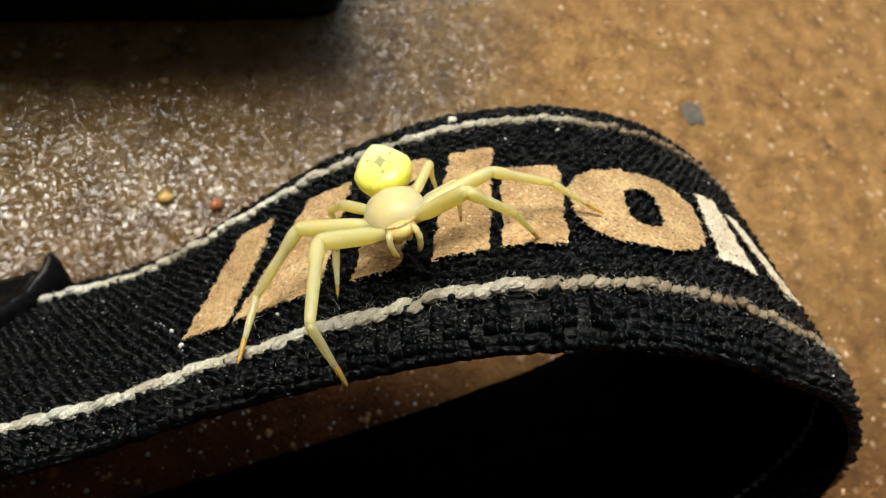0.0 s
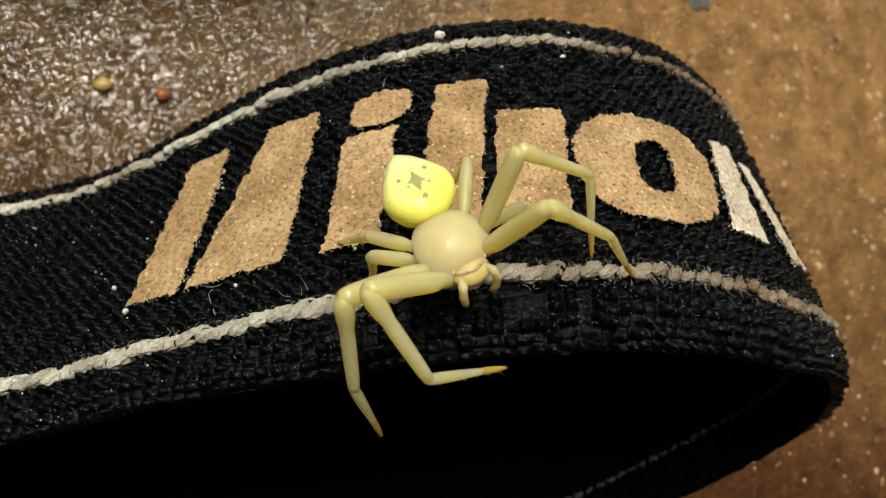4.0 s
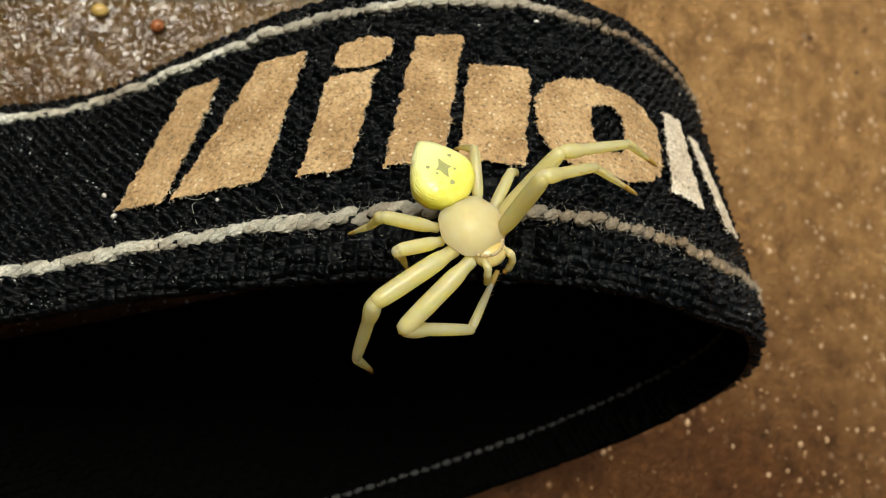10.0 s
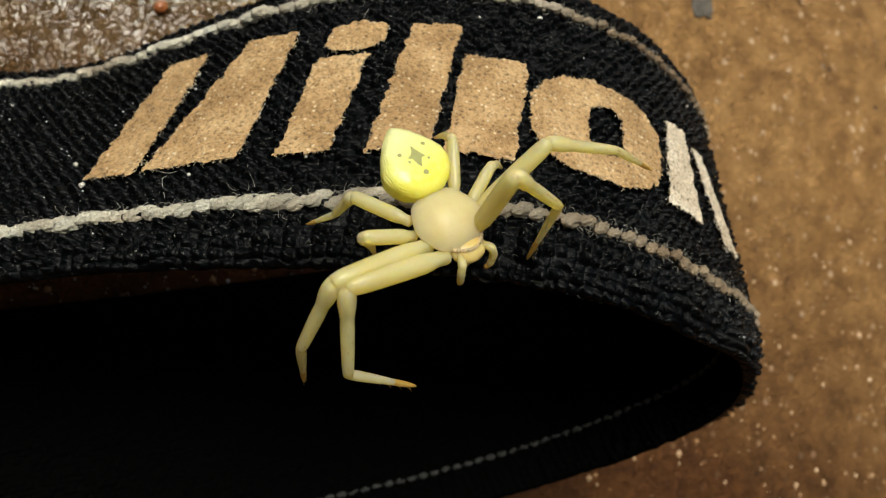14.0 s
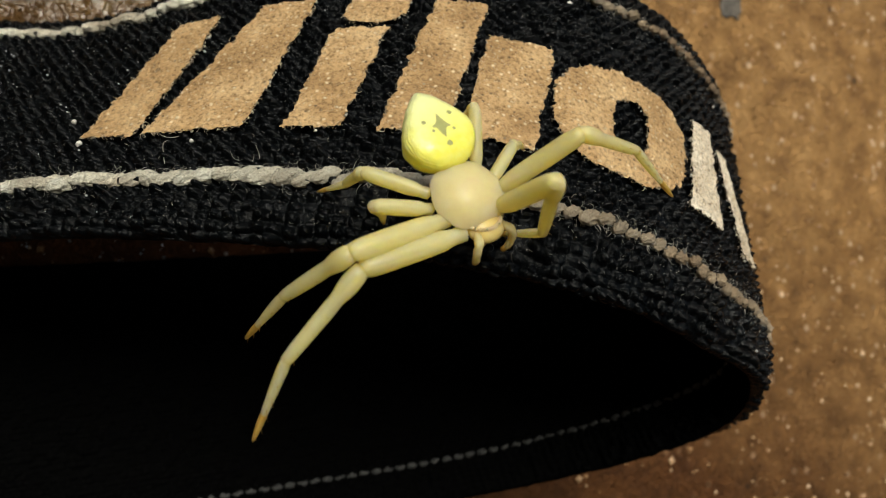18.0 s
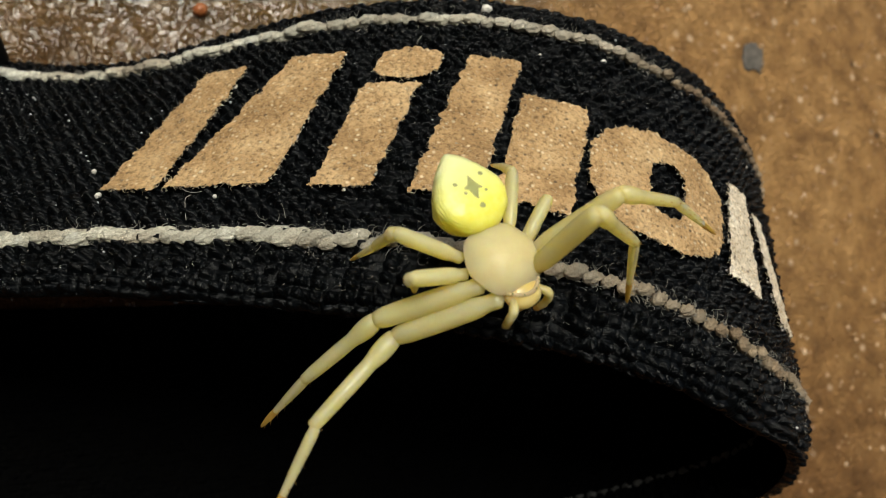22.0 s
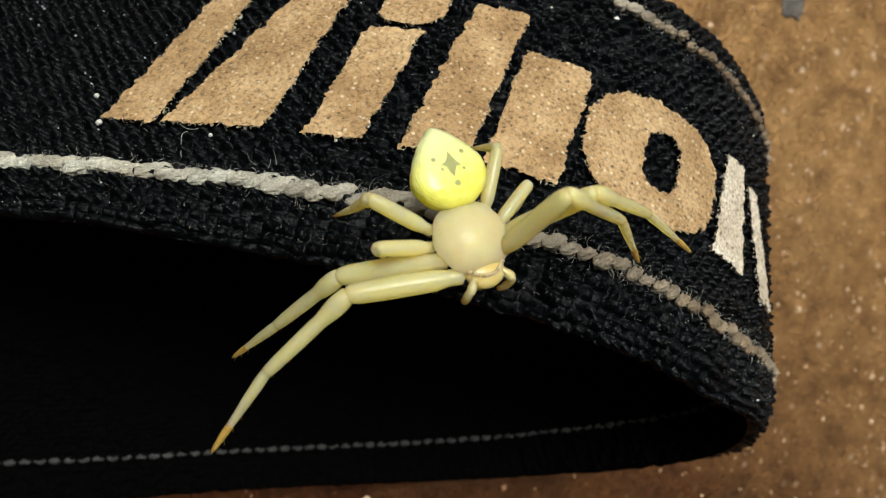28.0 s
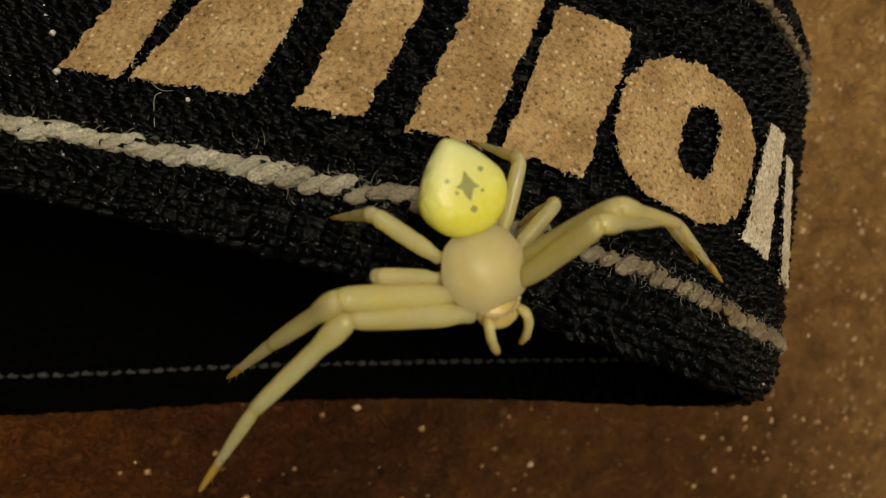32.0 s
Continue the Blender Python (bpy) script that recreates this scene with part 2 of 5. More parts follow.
def value_noise(x, y, seed):
    """Smooth noise from 0 to 1 with a period of one unit."""
    g = lattice(64, seed)
    xi, yi = np.floor(x).astype(int), np.floor(y).astype(int)
    fx, fy = x - xi, y - yi
    fx, fy = fx * fx * (3 - 2 * fx), fy * fy * (3 - 2 * fy)
    a, b = g[xi % 64, yi % 64], g[(xi + 1) % 64, yi % 64]
    c, d = g[xi % 64, (yi + 1) % 64], g[(xi + 1) % 64, (yi + 1) % 64]
    return (a * (1 - fx) + b * fx) * (1 - fy) + (c * (1 - fx) + d * fx) * fy


def lathe(length, profile, sides=14, flat=1.0, bow=0.0, z0=0.0, s=1.0):
    """A limb along +z: profile of (fraction, radius), closed at both ends, bowed to +x."""
    frac = np.linspace(0, 1, 22)
    rad = np.interp(frac, [p for p, _ in profile], [r for _, r in profile]) * s
    kernel = np.array([0.25, 0.5, 0.25])
    rad[1:-1] = np.convolve(rad, kernel, "valid")
    ang = np.linspace(0, 2 * np.pi, sides + 1)[:-1]
    rings = [np.stack([rad[i] * np.cos(ang) + bow * np.sin(np.pi * frac[i]), flat * rad[i] * np.sin(ang), np.full(sides, z0 + frac[i] * length)], -1) for i in range(len(frac))]
    n = len(frac)
    v = np.concatenate(rings + [[[0, 0, z0 - 0.6 * rad[0]]], [[0, 0, z0 + length + 0.5 * rad[-1]]]])
    f = [list(q) for q in grid_faces(n, sides, True)[:, ::-1]]
    for k in range(sides):
        f.append([n * sides, (k + 1) % sides, k])
        f.append([n * sides + 1, (n - 1) * sides + k, (n - 1) * sides + (k + 1) % sides])
    return v, f


def join(*pieces):
    v, f, base = [], [], 0
    for pv, pf in pieces:
        v.append(np.asarray(pv, float))
        f += [[int(i) + base for i in q] for q in pf]
        base += len(pv)
    return np.concatenate(v), f


def ball(centre, radii, nu=28, nv=18):
    th = np.linspace(0, 2 * np.pi, nu + 1)[:-1]
    ph = np.linspace(0, np.pi, nv)
    p, t = np.meshgrid(ph, th, indexing="ij")
    v = np.stack([np.sin(p) * np.cos(t), np.sin(p) * np.sin(t), np.cos(p)], -1)
    v = v * np.asarray(radii) + np.asarray(centre)
    return v.reshape(-1, 3), grid_faces(nv, nu, True)


# ---- the ground ----
def ground_height(x, y):
    h = 0.05 * (value_noise(x / 1.3, y / 1.3, 3) - 0.5) + 0.025 * (value_noise(x / 0.42, y / 0.42, 4) - 0.5)
    h += 0.010 * (value_noise(x / 0.17, y / 0.17, 5) - 0.5)
    return h * np.exp(-((np.hypot(x - 4, y - 4) / 30) ** 4))


def axis_cm(middle):
    inner = np.arange(-14, 14.01, 0.075)
    outer = 14 * np.geomspace(1.02, 2200, 45)
    return middle + np.concatenate([-outer[::-1], inner, outer])


def build_ground():
    xs, ys = axis_cm(4.0), axis_cm(4.0)
    x, y = np.meshgrid(xs, ys, indexing="ij")
    v = np.stack([x, y, ground_height(x, y)], -1).reshape(-1, 3)
    f = grid_faces(len(xs), len(ys))
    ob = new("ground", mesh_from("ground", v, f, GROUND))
    tagged(ob, "wet brown sandstone paving with pale specks of sand", "ground", kind="structure")


build_ground()


def build_light_blockers():
    """Unseen walls and an overhead slab, added to block light behind the viewer and to the west."""
    m = make_stone_material("dark_blocker", (0.02, 0.018, 0.016), (0.04, 0.036, 0.032), 0.9)
    faces = [[0, 1, 3, 2], [4, 6, 7, 5], [0, 4, 5, 1], [2, 3, 7, 6], [1, 5, 7, 3], [0, 2, 6, 4]]
    def slab(name, label, category, xs, ys, zs):
        box = np.array([(x, y, z) for x in xs for y in ys for z in zs], float)
        tagged(new(name, mesh_from(name, box, faces, m, False)), label, category, kind="structure")
    slab("shade_wall_south", "unseen dark wall added to block skylight", "wall", (-700, 700), (-27, -7), (-1, 240))
    slab("shade_wall_west", "unseen dark wall added to block skylight", "wall", (-50, -30), (-6.9, 30), (-1, 45))
    # unseen slab overhead, added to keep skylight out
    slab("ceiling", "unseen dark slab added overhead to block skylight", "ceiling", (-700, 700), (-27, 40), (240.3, 250))


build_light_blockers()

NEAR = [
    (-5.80, 0.10, 2.30),
    (-4.45, 0.30, 2.76),
    (-3.15, 0.59, 3.32),
    (-1.86, 0.95, 3.91),
    (-0.68, 1.42, 4.63),
    (0.51, 1.88, 5.34),
    (1.82, 2.28, 5.85),
    (3.25, 2.50, 5.97),
    (4.69, 2.52, 5.67),
    (5.90, 2.46, 4.93),
    (6.54, 1.96, 3.78),
    (6.40, 1.26, 2.55),
    (5.74, 0.49, 1.50),
    (4.66, -0.27, 0.83),
    (3.38, -0.94, 0.51),
    (2.04, -1.57, 0.36),
    (0.70, -2.19, 0.31),
    (-0.64, -2.78, 0.25),
    (-1.98, -3.37, 0.14),
    (-3.33, -3.96, 0.14),
]
FAR = [
    (-5.65, 2.15, 0.45),
    (-4.30, 2.42, 0.95),
    (-2.95, 2.75, 1.60),
    (-1.73, 3.14, 2.27),
    (-0.71, 3.72, 3.13),
    (0.35, 4.29, 3.95),
    (1.58, 4.73, 4.56),
    (2.97, 4.99, 4.83),
    (4.41, 5.05, 4.61),
    (5.60, 4.90, 3.85),
    (5.98, 4.36, 2.55),
    (5.61, 3.61, 1.34),
    (4.67, 2.86, 0.55),
    (3.45, 2.18, 0.24),
    (2.18, 1.53, 0.17),
    (0.88, 0.92, 0.16),
    (-0.43, 0.32, 0.15),
    (-1.75, -0.27, 0.14),
    (-3.07, -0.85, 0.14),
    (-4.40, -1.44, 0.14),
]

# ---- the strap: near and far cord lines, from the free end over the bend to the ground ----
WIDTH = 2.758
MARGIN_FAR, MARGIN_NEAR = 0.47, 0.5
THICK = 0.15
SINK = 0.185


def spline(points, k):
    """A smooth curve through the points, at the indices k."""
    q = np.asarray(points, float)
    i = np.clip(np.floor(k).astype(int), 0, len(q) - 2)
    w = (k - i)[:, None]
    p0, p1, p2, p3 = (q[np.clip(i + o, 0, len(q) - 1)] for o in (-1, 0, 1, 2))
    return 0.5 * (2 * p1 + (p2 - p0) * w + (2 * p0 - 5 * p1 + 4 * p2 - p3) * w**2 + (3 * p1 - p0 - 3 * p2 + p3) * w**3)


FINE_K = np.linspace(0, len(NEAR) - 1, 1600)
FINE_NEAR, FINE_FAR = spline(NEAR, FINE_K), spline(FAR, FINE_K)
ARC = np.r_[0, np.cumsum(np.linalg.norm(np.diff((FINE_NEAR + FINE_FAR) / 2, axis=0), axis=1))]
ARC -= np.interp(2.0, FINE_K, ARC)
U0, U1 = ARC[0], ARC[-1]


def strap_frame(u):
    """Near line, unit vector across, unit normal of the printed face, at arc lengths u."""
    k = np.interp(u, ARC, FINE_K)
    a, b = spline(NEAR, k), spline(FAR, k)
    across = (b - a) / WIDTH
    k2 = np.clip(k + 0.02, 0, len(NEAR) - 1)
    k1 = np.clip(k - 0.02, 0, len(NEAR) - 1)
    along = (spline(NEAR, k2) + spline(FAR, k2)) - (spline(NEAR, k1) + spline(FAR, k1))
    n = np.cross(along, across)
    n /= np.linalg.norm(n, axis=1, keepdims=True)
    # the lines run on the visible side: the outer face on the upper layer, the inner one on the lower
    w = np.clip((u - 9.0) / 2.5, 0, 1)
    sink = SINK * (1 - w * w * (3 - 2 * w))
    return a - n * sink[:, None], across, n


def strap_point(u, v, h=0.0):
    a, c, n = strap_frame(np.atleast_1d(np.asarray(u, float)))
    return a + c * np.asarray(v)[..., None] + n * (THICK / 2 + np.asarray(h))[..., None]


PICK_U, PICK_V = 0.128, 0.073


def weave(u, v):
    """Height of the woven face: staggered picks like small cushions, larger ones on the near margin."""
    u = u + 0.022 * (value_noise(u / 0.3, v / 0.12, 11) - 0.5)
    v = v + np.where(v < -0.05, 0.04, 0.022) * (value_noise(u / 0.2, v / 0.25, 12) - 0.5)
    edge = v < -0.05
    v = np.where(edge, -0.05 + (v + 0.05) / 0.95, v)
    row = np.floor(v / PICK_V)
    fv = v / PICK_V - row
    skew = (u + 0.12 * (v - (row + 0.5) * PICK_V)) / np.where(edge, PICK_U * 0.9, PICK_U) + np.where(edge, np.mod(row * 0.37 + 0.5 * (row % 2), 1.0), 0.5 * (row % 2))
    col = np.floor(skew)
    fu = skew - col
    hsh = np.mod(np.sin(row * 12.9898 + col * 78.233) * 43758.5453, 1.0)
    tilt = np.mod(np.sin(row * 39.346 + col * 11.135) * 24634.6345, 1.0) - 0.5
    lump = np.clip(1 - np.abs(2 * fu - 1) ** 2.2, 0, 1) ** 0.6 * np.clip(1 - np.abs(2 * fv - 1) ** 2.4, 0, 1) ** 0.6
    lump = lump * (1 + 0.75 * tilt * (2 * fu - 1) + 0.5 * (hsh - 0.5) * (2 * fv - 1))
    gone = np.mod(np.sin(row * 7.13 + col * 31.77) * 9182.371, 1.0) < np.where(edge, 0.3, 0.14)
    rough = 0.012 * (value_noise(u / 0.022, v / 0.03, 13) - 0.5) + 0.02 * (value_noise(u / 0.06, v / 0.05, 14) - 0.5)
    h = np.where(edge, 0.11, 0.1) * lump * np.where(gone, 0.2, 0.5 + 0.5 * hsh) + rough + 0.012 * (value_noise(u / 0.3, v / 0.3, 9) - 0.5)
    h = h * (1 - 0.5 * np.clip((v - WIDTH - 0.2) / 0.2, 0, 1))
    return np.clip(h, 0, 0.125)


def near_margin(u, v):
    """The near margin rolls down at its rim on the upper layer and lies flat on the lower one: place across, drop, slope."""
    k = np.clip((u - 8.7) / 4.3, 0, 1)
    wide = 0.88 + 0.27 * np.clip((u - 3.0) / 3.0, 0, 1)
    w = np.where(v < 0, v * wide, v)
    bend = np.clip(-0.2 - w, 0, None) / 0.36
    rolled = np.where(w < -0.2, -0.2 - 0.36 * np.sin(bend), w)
    flat = np.where(v < 0, v * 1.2, v)
    return rolled * (1 - k) + flat * k, -0.36 * (1 - np.cos(bend)) * (1 - k), bend * (1 - k)


def far_margin(u, v):
    """The far margin is wider where the lower layer lies on the paving."""
    k = np.clip((u - 12.0) / 2.0, 0, 1)
    return np.where(v > WIDTH, (v - WIDTH) * 0.28 * k, 0.0)


def build_strap():
    strap = thing("camera_strap", "black woven nylon camera strap in a loop with pale cord lines", "strap")
    lo, hi = -MARGIN_NEAR, WIDTH + MARGIN_FAR
    def sheet(us, vs, side):
        a, c, n = strap_frame(us)
        u, v = np.meshgrid(us, vs, indexing="ij")
        across = np.abs(v - (lo + hi) / 2)
        round_off = np.sqrt(np.clip(1 - np.clip((across - ((hi - lo) / 2 - 0.09)) / 0.09, 0, 1) ** 2, 0, 1))
        h = weave(u, v) * round_off**0.4 + (THICK / 2) * round_off
        ragged = 0.03 * (value_noise(u / 0.1, v * 0 + 0.5, 21) - 0.5) * (across / ((hi - lo) / 2)) ** 6
        place, drop, slope = near_margin(u, v)
        out_h, out_v = side * h * np.cos(slope) + drop, -side * h * np.sin(slope)
        p = a[:, None] + c[:, None] * (place + out_v + far_margin(u, v) + ragged)[..., None] + n[:, None] * out_h[..., None]
        f = grid_faces(len(us), len(vs))
        return p.reshape(-1, 3), f if side > 0 else f[:, ::-1]
    upper = sheet(np.arange(U0, 11.5, 0.0125), np.linspace(lo, hi, 400), 1)
    lower = sheet(np.arange(11.4875, U1, 0.045), np.linspace(lo, hi, 130), 1)
    both = np.concatenate([upper[0], lower[0]]), np.concatenate([upper[1], lower[1] + len(upper[0])])
    face = part("webbing_face", mesh_from("webbing_face", *both, WEBBING), strap)
    part("webbing_back", mesh_from("webbing_back", *sheet(np.arange(U0, U1, 0.03), np.linspace(lo, hi, 170), -1), SHADED_BACK), strap, "matt black back of the strap, shade painted in")
    tagged(face, "black woven nylon face of staggered picks", kind="stuff")
    # the cords of the printed face: slanted plies laid over one another
    rng = np.random.default_rng(35)
    for v0 in (0.0, WIDTH):
        plies = []
        for u0 in np.arange(U0 + 0.1, 12.5, 0.15):
            a, c, n = strap_frame(np.array([u0, u0 + 0.02]))
            along_u = (a[1] - a[0]) / np.linalg.norm(a[1] - a[0])
            g = rng.uniform(0.85, 1.15)
            k, th = np.meshgrid(np.linspace(-1, 1, 15), np.linspace(0, 2 * np.pi, 29)[:-1], indexing="ij")
            ring = np.sqrt(np.clip(1 - np.abs(k) ** 2.2, 0, 1)) * (1 + 0.15 * np.cos(7 * th + 5 * k + rng.uniform(0, 6)) + 0.1 * np.cos(11 * th - 3 * k) + 0.08 * rng.normal(size=th.shape))
            bv = np.stack([0.135 * g * k, 0.054 * g * ring * np.cos(th), 0.056 * ring * np.sin(th)], -1).reshape(-1, 3)
            bf = grid_faces(15, 28, True)
            slant = radians(31 + rng.normal() * 6)
            x = bv[:, 0] * math.cos(slant) - bv[:, 1] * math.sin(slant)
            y = bv[:, 0] * math.sin(slant) + bv[:, 1] * math.cos(slant)
            lift = THICK / 2 + 0.055 - 0.036 * (bv[:, 0] / 0.15) + 0.012 * rng.normal()
            v_here = v0 + 0.012 * rng.normal()
            plies.append((a[0] + c[0] * v_here + x[:, None] * along_u + y[:, None] * c[0] + (bv[:, 2] + lift)[:, None] * n[0], bf))
        tagged(part("cord_line", mesh_from("cord_line", *join(*plies), CORD), strap, "twisted off-white cotton cord"), kind="stuff")
    # the same cords show on the back as a row of small stitches
    for v0 in (0.0,):
        lumps = []
        for u0 in np.arange(U0 + 0.1, U1, 0.175):
            a, c, n = strap_frame(np.array([u0, u0 + 0.02]))
            along_u = (a[1] - a[0]) / np.linalg.norm(a[1] - a[0])
            bv, bf = ball((0, 0, 0), (0.08, 0.046, 0.04), 10, 7)
            lumps.append((a[0] + c[0] * v0 - n[0] * (THICK / 2 + 0.03) + bv[:, :1] * along_u + bv[:, 1:2] * c[0] + bv[:, 2:] * n[0], bf))
        tagged(part("stitching", mesh_from("stitching", *join(*lumps), STITCH), strap, "row of stitches on the back, greyed as in shade"), kind="stuff")
    return strap


STRAP = build_strap()


PRINT_SPOTS, PRINT_EDGES = [], []


def print_patch(shape, bounds, mat):
    """A worn printed patch over the picks inside shape(u, v) > 0."""
    u0, u1, v0, v1 = bounds
    us = np.arange(u0, u1, 0.0085)
    vs = np.arange(v0, v1, 0.0068)
    a, c, n = strap_frame(us)
    u, v = np.meshgrid(us, vs, indexing="ij")
    h = THICK / 2 + 0.1 * weave(u, v) + 0.104 + 0.012 * (value_noise(u / 0.03, v / 0.03, 43) - 0.5)
    p = a[:, None] + c[:, None] * v[..., None] + n[:, None] * h[..., None]
    f = grid_faces(len(us), len(vs))
    uc, vc = u.reshape(-1)[f].mean(1), v.reshape(-1)[f].mean(1)
    wear = 0.045 * (value_noise(uc / 0.09, vc / 0.09, 41) - 0.5) + 0.03 * (value_noise(uc / 0.025, vc / 0.025, 42) - 0.5)
    inside = shape(uc, vc) + wear
    f = f[inside > 0]
    PRINT_SPOTS.append(np.stack([uc, vc], -1)[inside > 0][::23])
    PRINT_EDGES.append(np.stack([uc, vc], -1)[(inside > 0) & (inside < 0.03)][::7])
    used, inv = np.unique(f, return_inverse=True)
    part("printed_patch", mesh_from("printed_patch", p.reshape(-1, 3)[used], inv.reshape(-1, 4), mat), STRAP, "worn tan printed shape")


def slanted(bl, br, tl, tr, v0, v1, mat=PRINT):
    def shape(u, v):
        s = (v - v0) / (v1 - v0)
        left, right = bl + (tl - bl) * s, br + (tr - br) * s
        return np.minimum(np.minimum(u - left, right - u), np.minimum(v - v0, v1 - v))
    print_patch(shape, (min(bl, tl) - 0.1, max(br, tr) + 0.1, v0 - 0.1, v1 + 0.1), mat)


def oval_ring(cu, cv, ru, rv, hu, hv, lean):
    def shape(u, v):
        x, y = u - cu - lean * (v - cv), v - cv
        outer = 1 - ((np.abs(x) / ru) ** 2.5 + (np.abs(y) / rv) ** 2.5) ** 0.4
        hole = ((np.abs(x - 0.04) / hu) ** 3 + (np.abs(y) / hv) ** 3) ** (1 / 3) - 1
        return np.minimum(outer * 0.6, hole * 0.2)
    print_patch(shape, (cu - ru - 0.4, cu + ru + 0.4, cv - rv - 0.1, cv + rv + 0.1), PRINT)


def oval(cu, cv, ru, rv, lean):
    def shape(u, v):
        x, y = u - cu - lean * (v - cv), v - cv
        return (1 - ((np.abs(x) / ru) ** 2.6 + (np.abs(y) / rv) ** 2.6) ** (1 / 2.6)) * 0.25
    print_patch(shape, (cu - ru - 0.2, cu + ru + 0.2, cv - rv - 0.1, cv + rv + 0.1), PRINT)


slanted(2.62, 3.10, 2.95, 3.40, 0.49, 2.2)
slanted(3.17, 4.06, 3.84, 4.38, 0.49, 2.2)
slanted(4.40, 4.85, 4.63, 5.10, 0.49, 1.73)
oval(4.98, 2.02, 0.29, 0.215, 0.2)
slanted(5.14, 5.66, 5.52, 6.0, 0.47, 2.16)
slanted(5.80, 6.42, 6.02, 6.64, 0.49, 1.74)
oval_ring(7.38, 1.14, 0.77, 0.62, 0.2, 0.32, 0.12)
slanted(8.14, 8.72, 8.38, 8.74, 0.6, 1.77, PALE_PRINT)
slanted(9.24, 9.62, 8.84, 9.12, 0.54, 1.66, PALE_PRINT)

# ---- lint, droplets and crumbs on the strap ----
def hairs(name, count, pick, material_, seed, longest, high=0.03, thick=0.002):
    """Short bent fibres as thin three-sided tubes."""
    rng = np.random.default_rng(seed)
    pieces = []
    for _ in range(count):
        u, v = pick(rng)
        a, c, n = strap_frame(np.array([u, u + 0.02]))
        t = (a[1] - a[0]) / np.linalg.norm(a[1] - a[0])
        base = a[0] + c[0] * v + n[0] * (THICK / 2 + high)
        d = t * rng.normal() + c[0] * rng.normal() + n[0] * abs(rng.normal()) * 0.35
        d /= np.linalg.norm(d)
        e = np.cross(d, rng.normal(size=3))
        e /= np.linalg.norm(e)
        turn = rng.uniform(1.0, 5.0)
        length = longest * rng.uniform(0.25, 1.0)
        k = np.linspace(0, 1, 8)[:, None]
        line = base + length / turn * (d * np.sin(turn * k) + e * (1 - np.cos(turn * k)))
        r = thick * (1 - 0.6 * k)
        e1, e2 = np.cross(d, n[0] + 0.01), n[0]
        rows = np.stack([line + r * e1, line - 0.5 * r * e1 + r * e2, line - 0.5 * r * e1 - r * e2], 1)
        pieces.append((rows.reshape(-1, 3), grid_faces(8, 3, True)))
    ob = part(name, mesh_from(name, *join(*pieces), material_), STRAP, "fine loose fibres")
    tagged(ob, kind="stuff")


LINT = make_stone_material("pale_lint", (0.2, 0.18, 0.15), (0.45, 0.42, 0.36), 0.8)
DARK_LINT = make_stone_material("dark_lint", (0.03, 0.03, 0.03), (0.10, 0.095, 0.09), 0.7)
hairs("cord_fuzz", 5200, lambda g: (g.uniform(U0, 12), g.choice([0.0, WIDTH]) + g.normal() * 0.05), LINT, 61, 0.15, 0.055, 0.0028)
hairs("webbing_fuzz", 900, lambda g: (g.uniform(U0, 12), g.uniform(-MARGIN_NEAR, WIDTH + MARGIN_FAR)), DARK_LINT, 62, 0.16)


hairs("lint_specks", 1500, lambda g: (g.uniform(U0, 12), g.uniform(-MARGIN_NEAR, WIDTH + MARGIN_FAR) if g.random() < 0.55 else g.uniform(-MARGIN_NEAR, 0.3)), LINT, 65, 0.045, 0.06, 0.002)


def make_water_material():
    m, _, b = material("clear_droplet", 0.05)
    b.inputs["Base Color"].default_value = (0.95, 0.95, 0.95, 1)
    b.inputs["Transmission Weight"].default_value = 0.6
    b.inputs["IOR"].default_value = 1.33
    return m


def thread(line, lift):
    """A loose pale fibre laid over the webbing along the given places."""
    q = spline(np.array(line), np.linspace(0, len(line) - 1, 30))
    c = strap_point(q[:, 0], q[:, 1], 0.05 + lift * np.sin(np.linspace(0, 3.14, 30)))
    tan = np.gradient(c, axis=0)
    side = np.cross(tan, (0.1, 0.2, 1))
    side /= np.linalg.norm(side, axis=1, keepdims=True)
    top = np.cross(side, tan)
    top /= np.linalg.norm(top, axis=1, keepdims=True)
    ang = np.array([0, 2.1, 4.2])
    v = c[:, None] + 0.0028 * (np.cos(ang)[None, :, None] * side[:, None] + np.sin(ang)[None, :, None] * top[:, None])
    ob = new("loose_fibre", mesh_from("loose_fibre", v.reshape(-1, 3), grid_faces(30, 3, True), LINT))
    tagged(ob, "pale loose fibre curled on the black webbing", "fibre", "fibres on the strap")


thread([(3.2, 0.72), (3.27, 0.56), (3.39, 0.46), (3.49, 0.46), (3.56, 0.56)], 0.03)
thread([(3.42, 0.45), (3.39, 0.4), (3.43, 0.28), (3.47, 0.17)], 0.02)
thread([(5.05, 2.5), (5.02, 2.3), (5.06, 2.1), (5.0, 1.9)], 0.04)
SPOTS, EDGES = np.concatenate(PRINT_SPOTS), np.concatenate(PRINT_EDGES)
PALE_LINT = make_stone_material("pale_print_fibre", (0.58, 0.46, 0.3), (0.84, 0.73, 0.54), 0.8)
TAN_LINT = make_stone_material("tan_lint", (0.45, 0.32, 0.18), (0.68, 0.54, 0.36), 0.8)
hairs("print_fuzz", 4200, lambda g: SPOTS[g.integers(len(SPOTS))], TAN_LINT, 63, 0.06, 0.105, 0.0026)
hairs("print_fuzz", 3000, lambda g: EDGES[g.integers(len(EDGES))], PALE_LINT, 64, 0.06, 0.09, 0.0032)
WATER = make_water_material()
CRUMB = make_stone_material("white_crumb", (0.5, 0.46, 0.4), (0.8, 0.77, 0.7), 0.7)


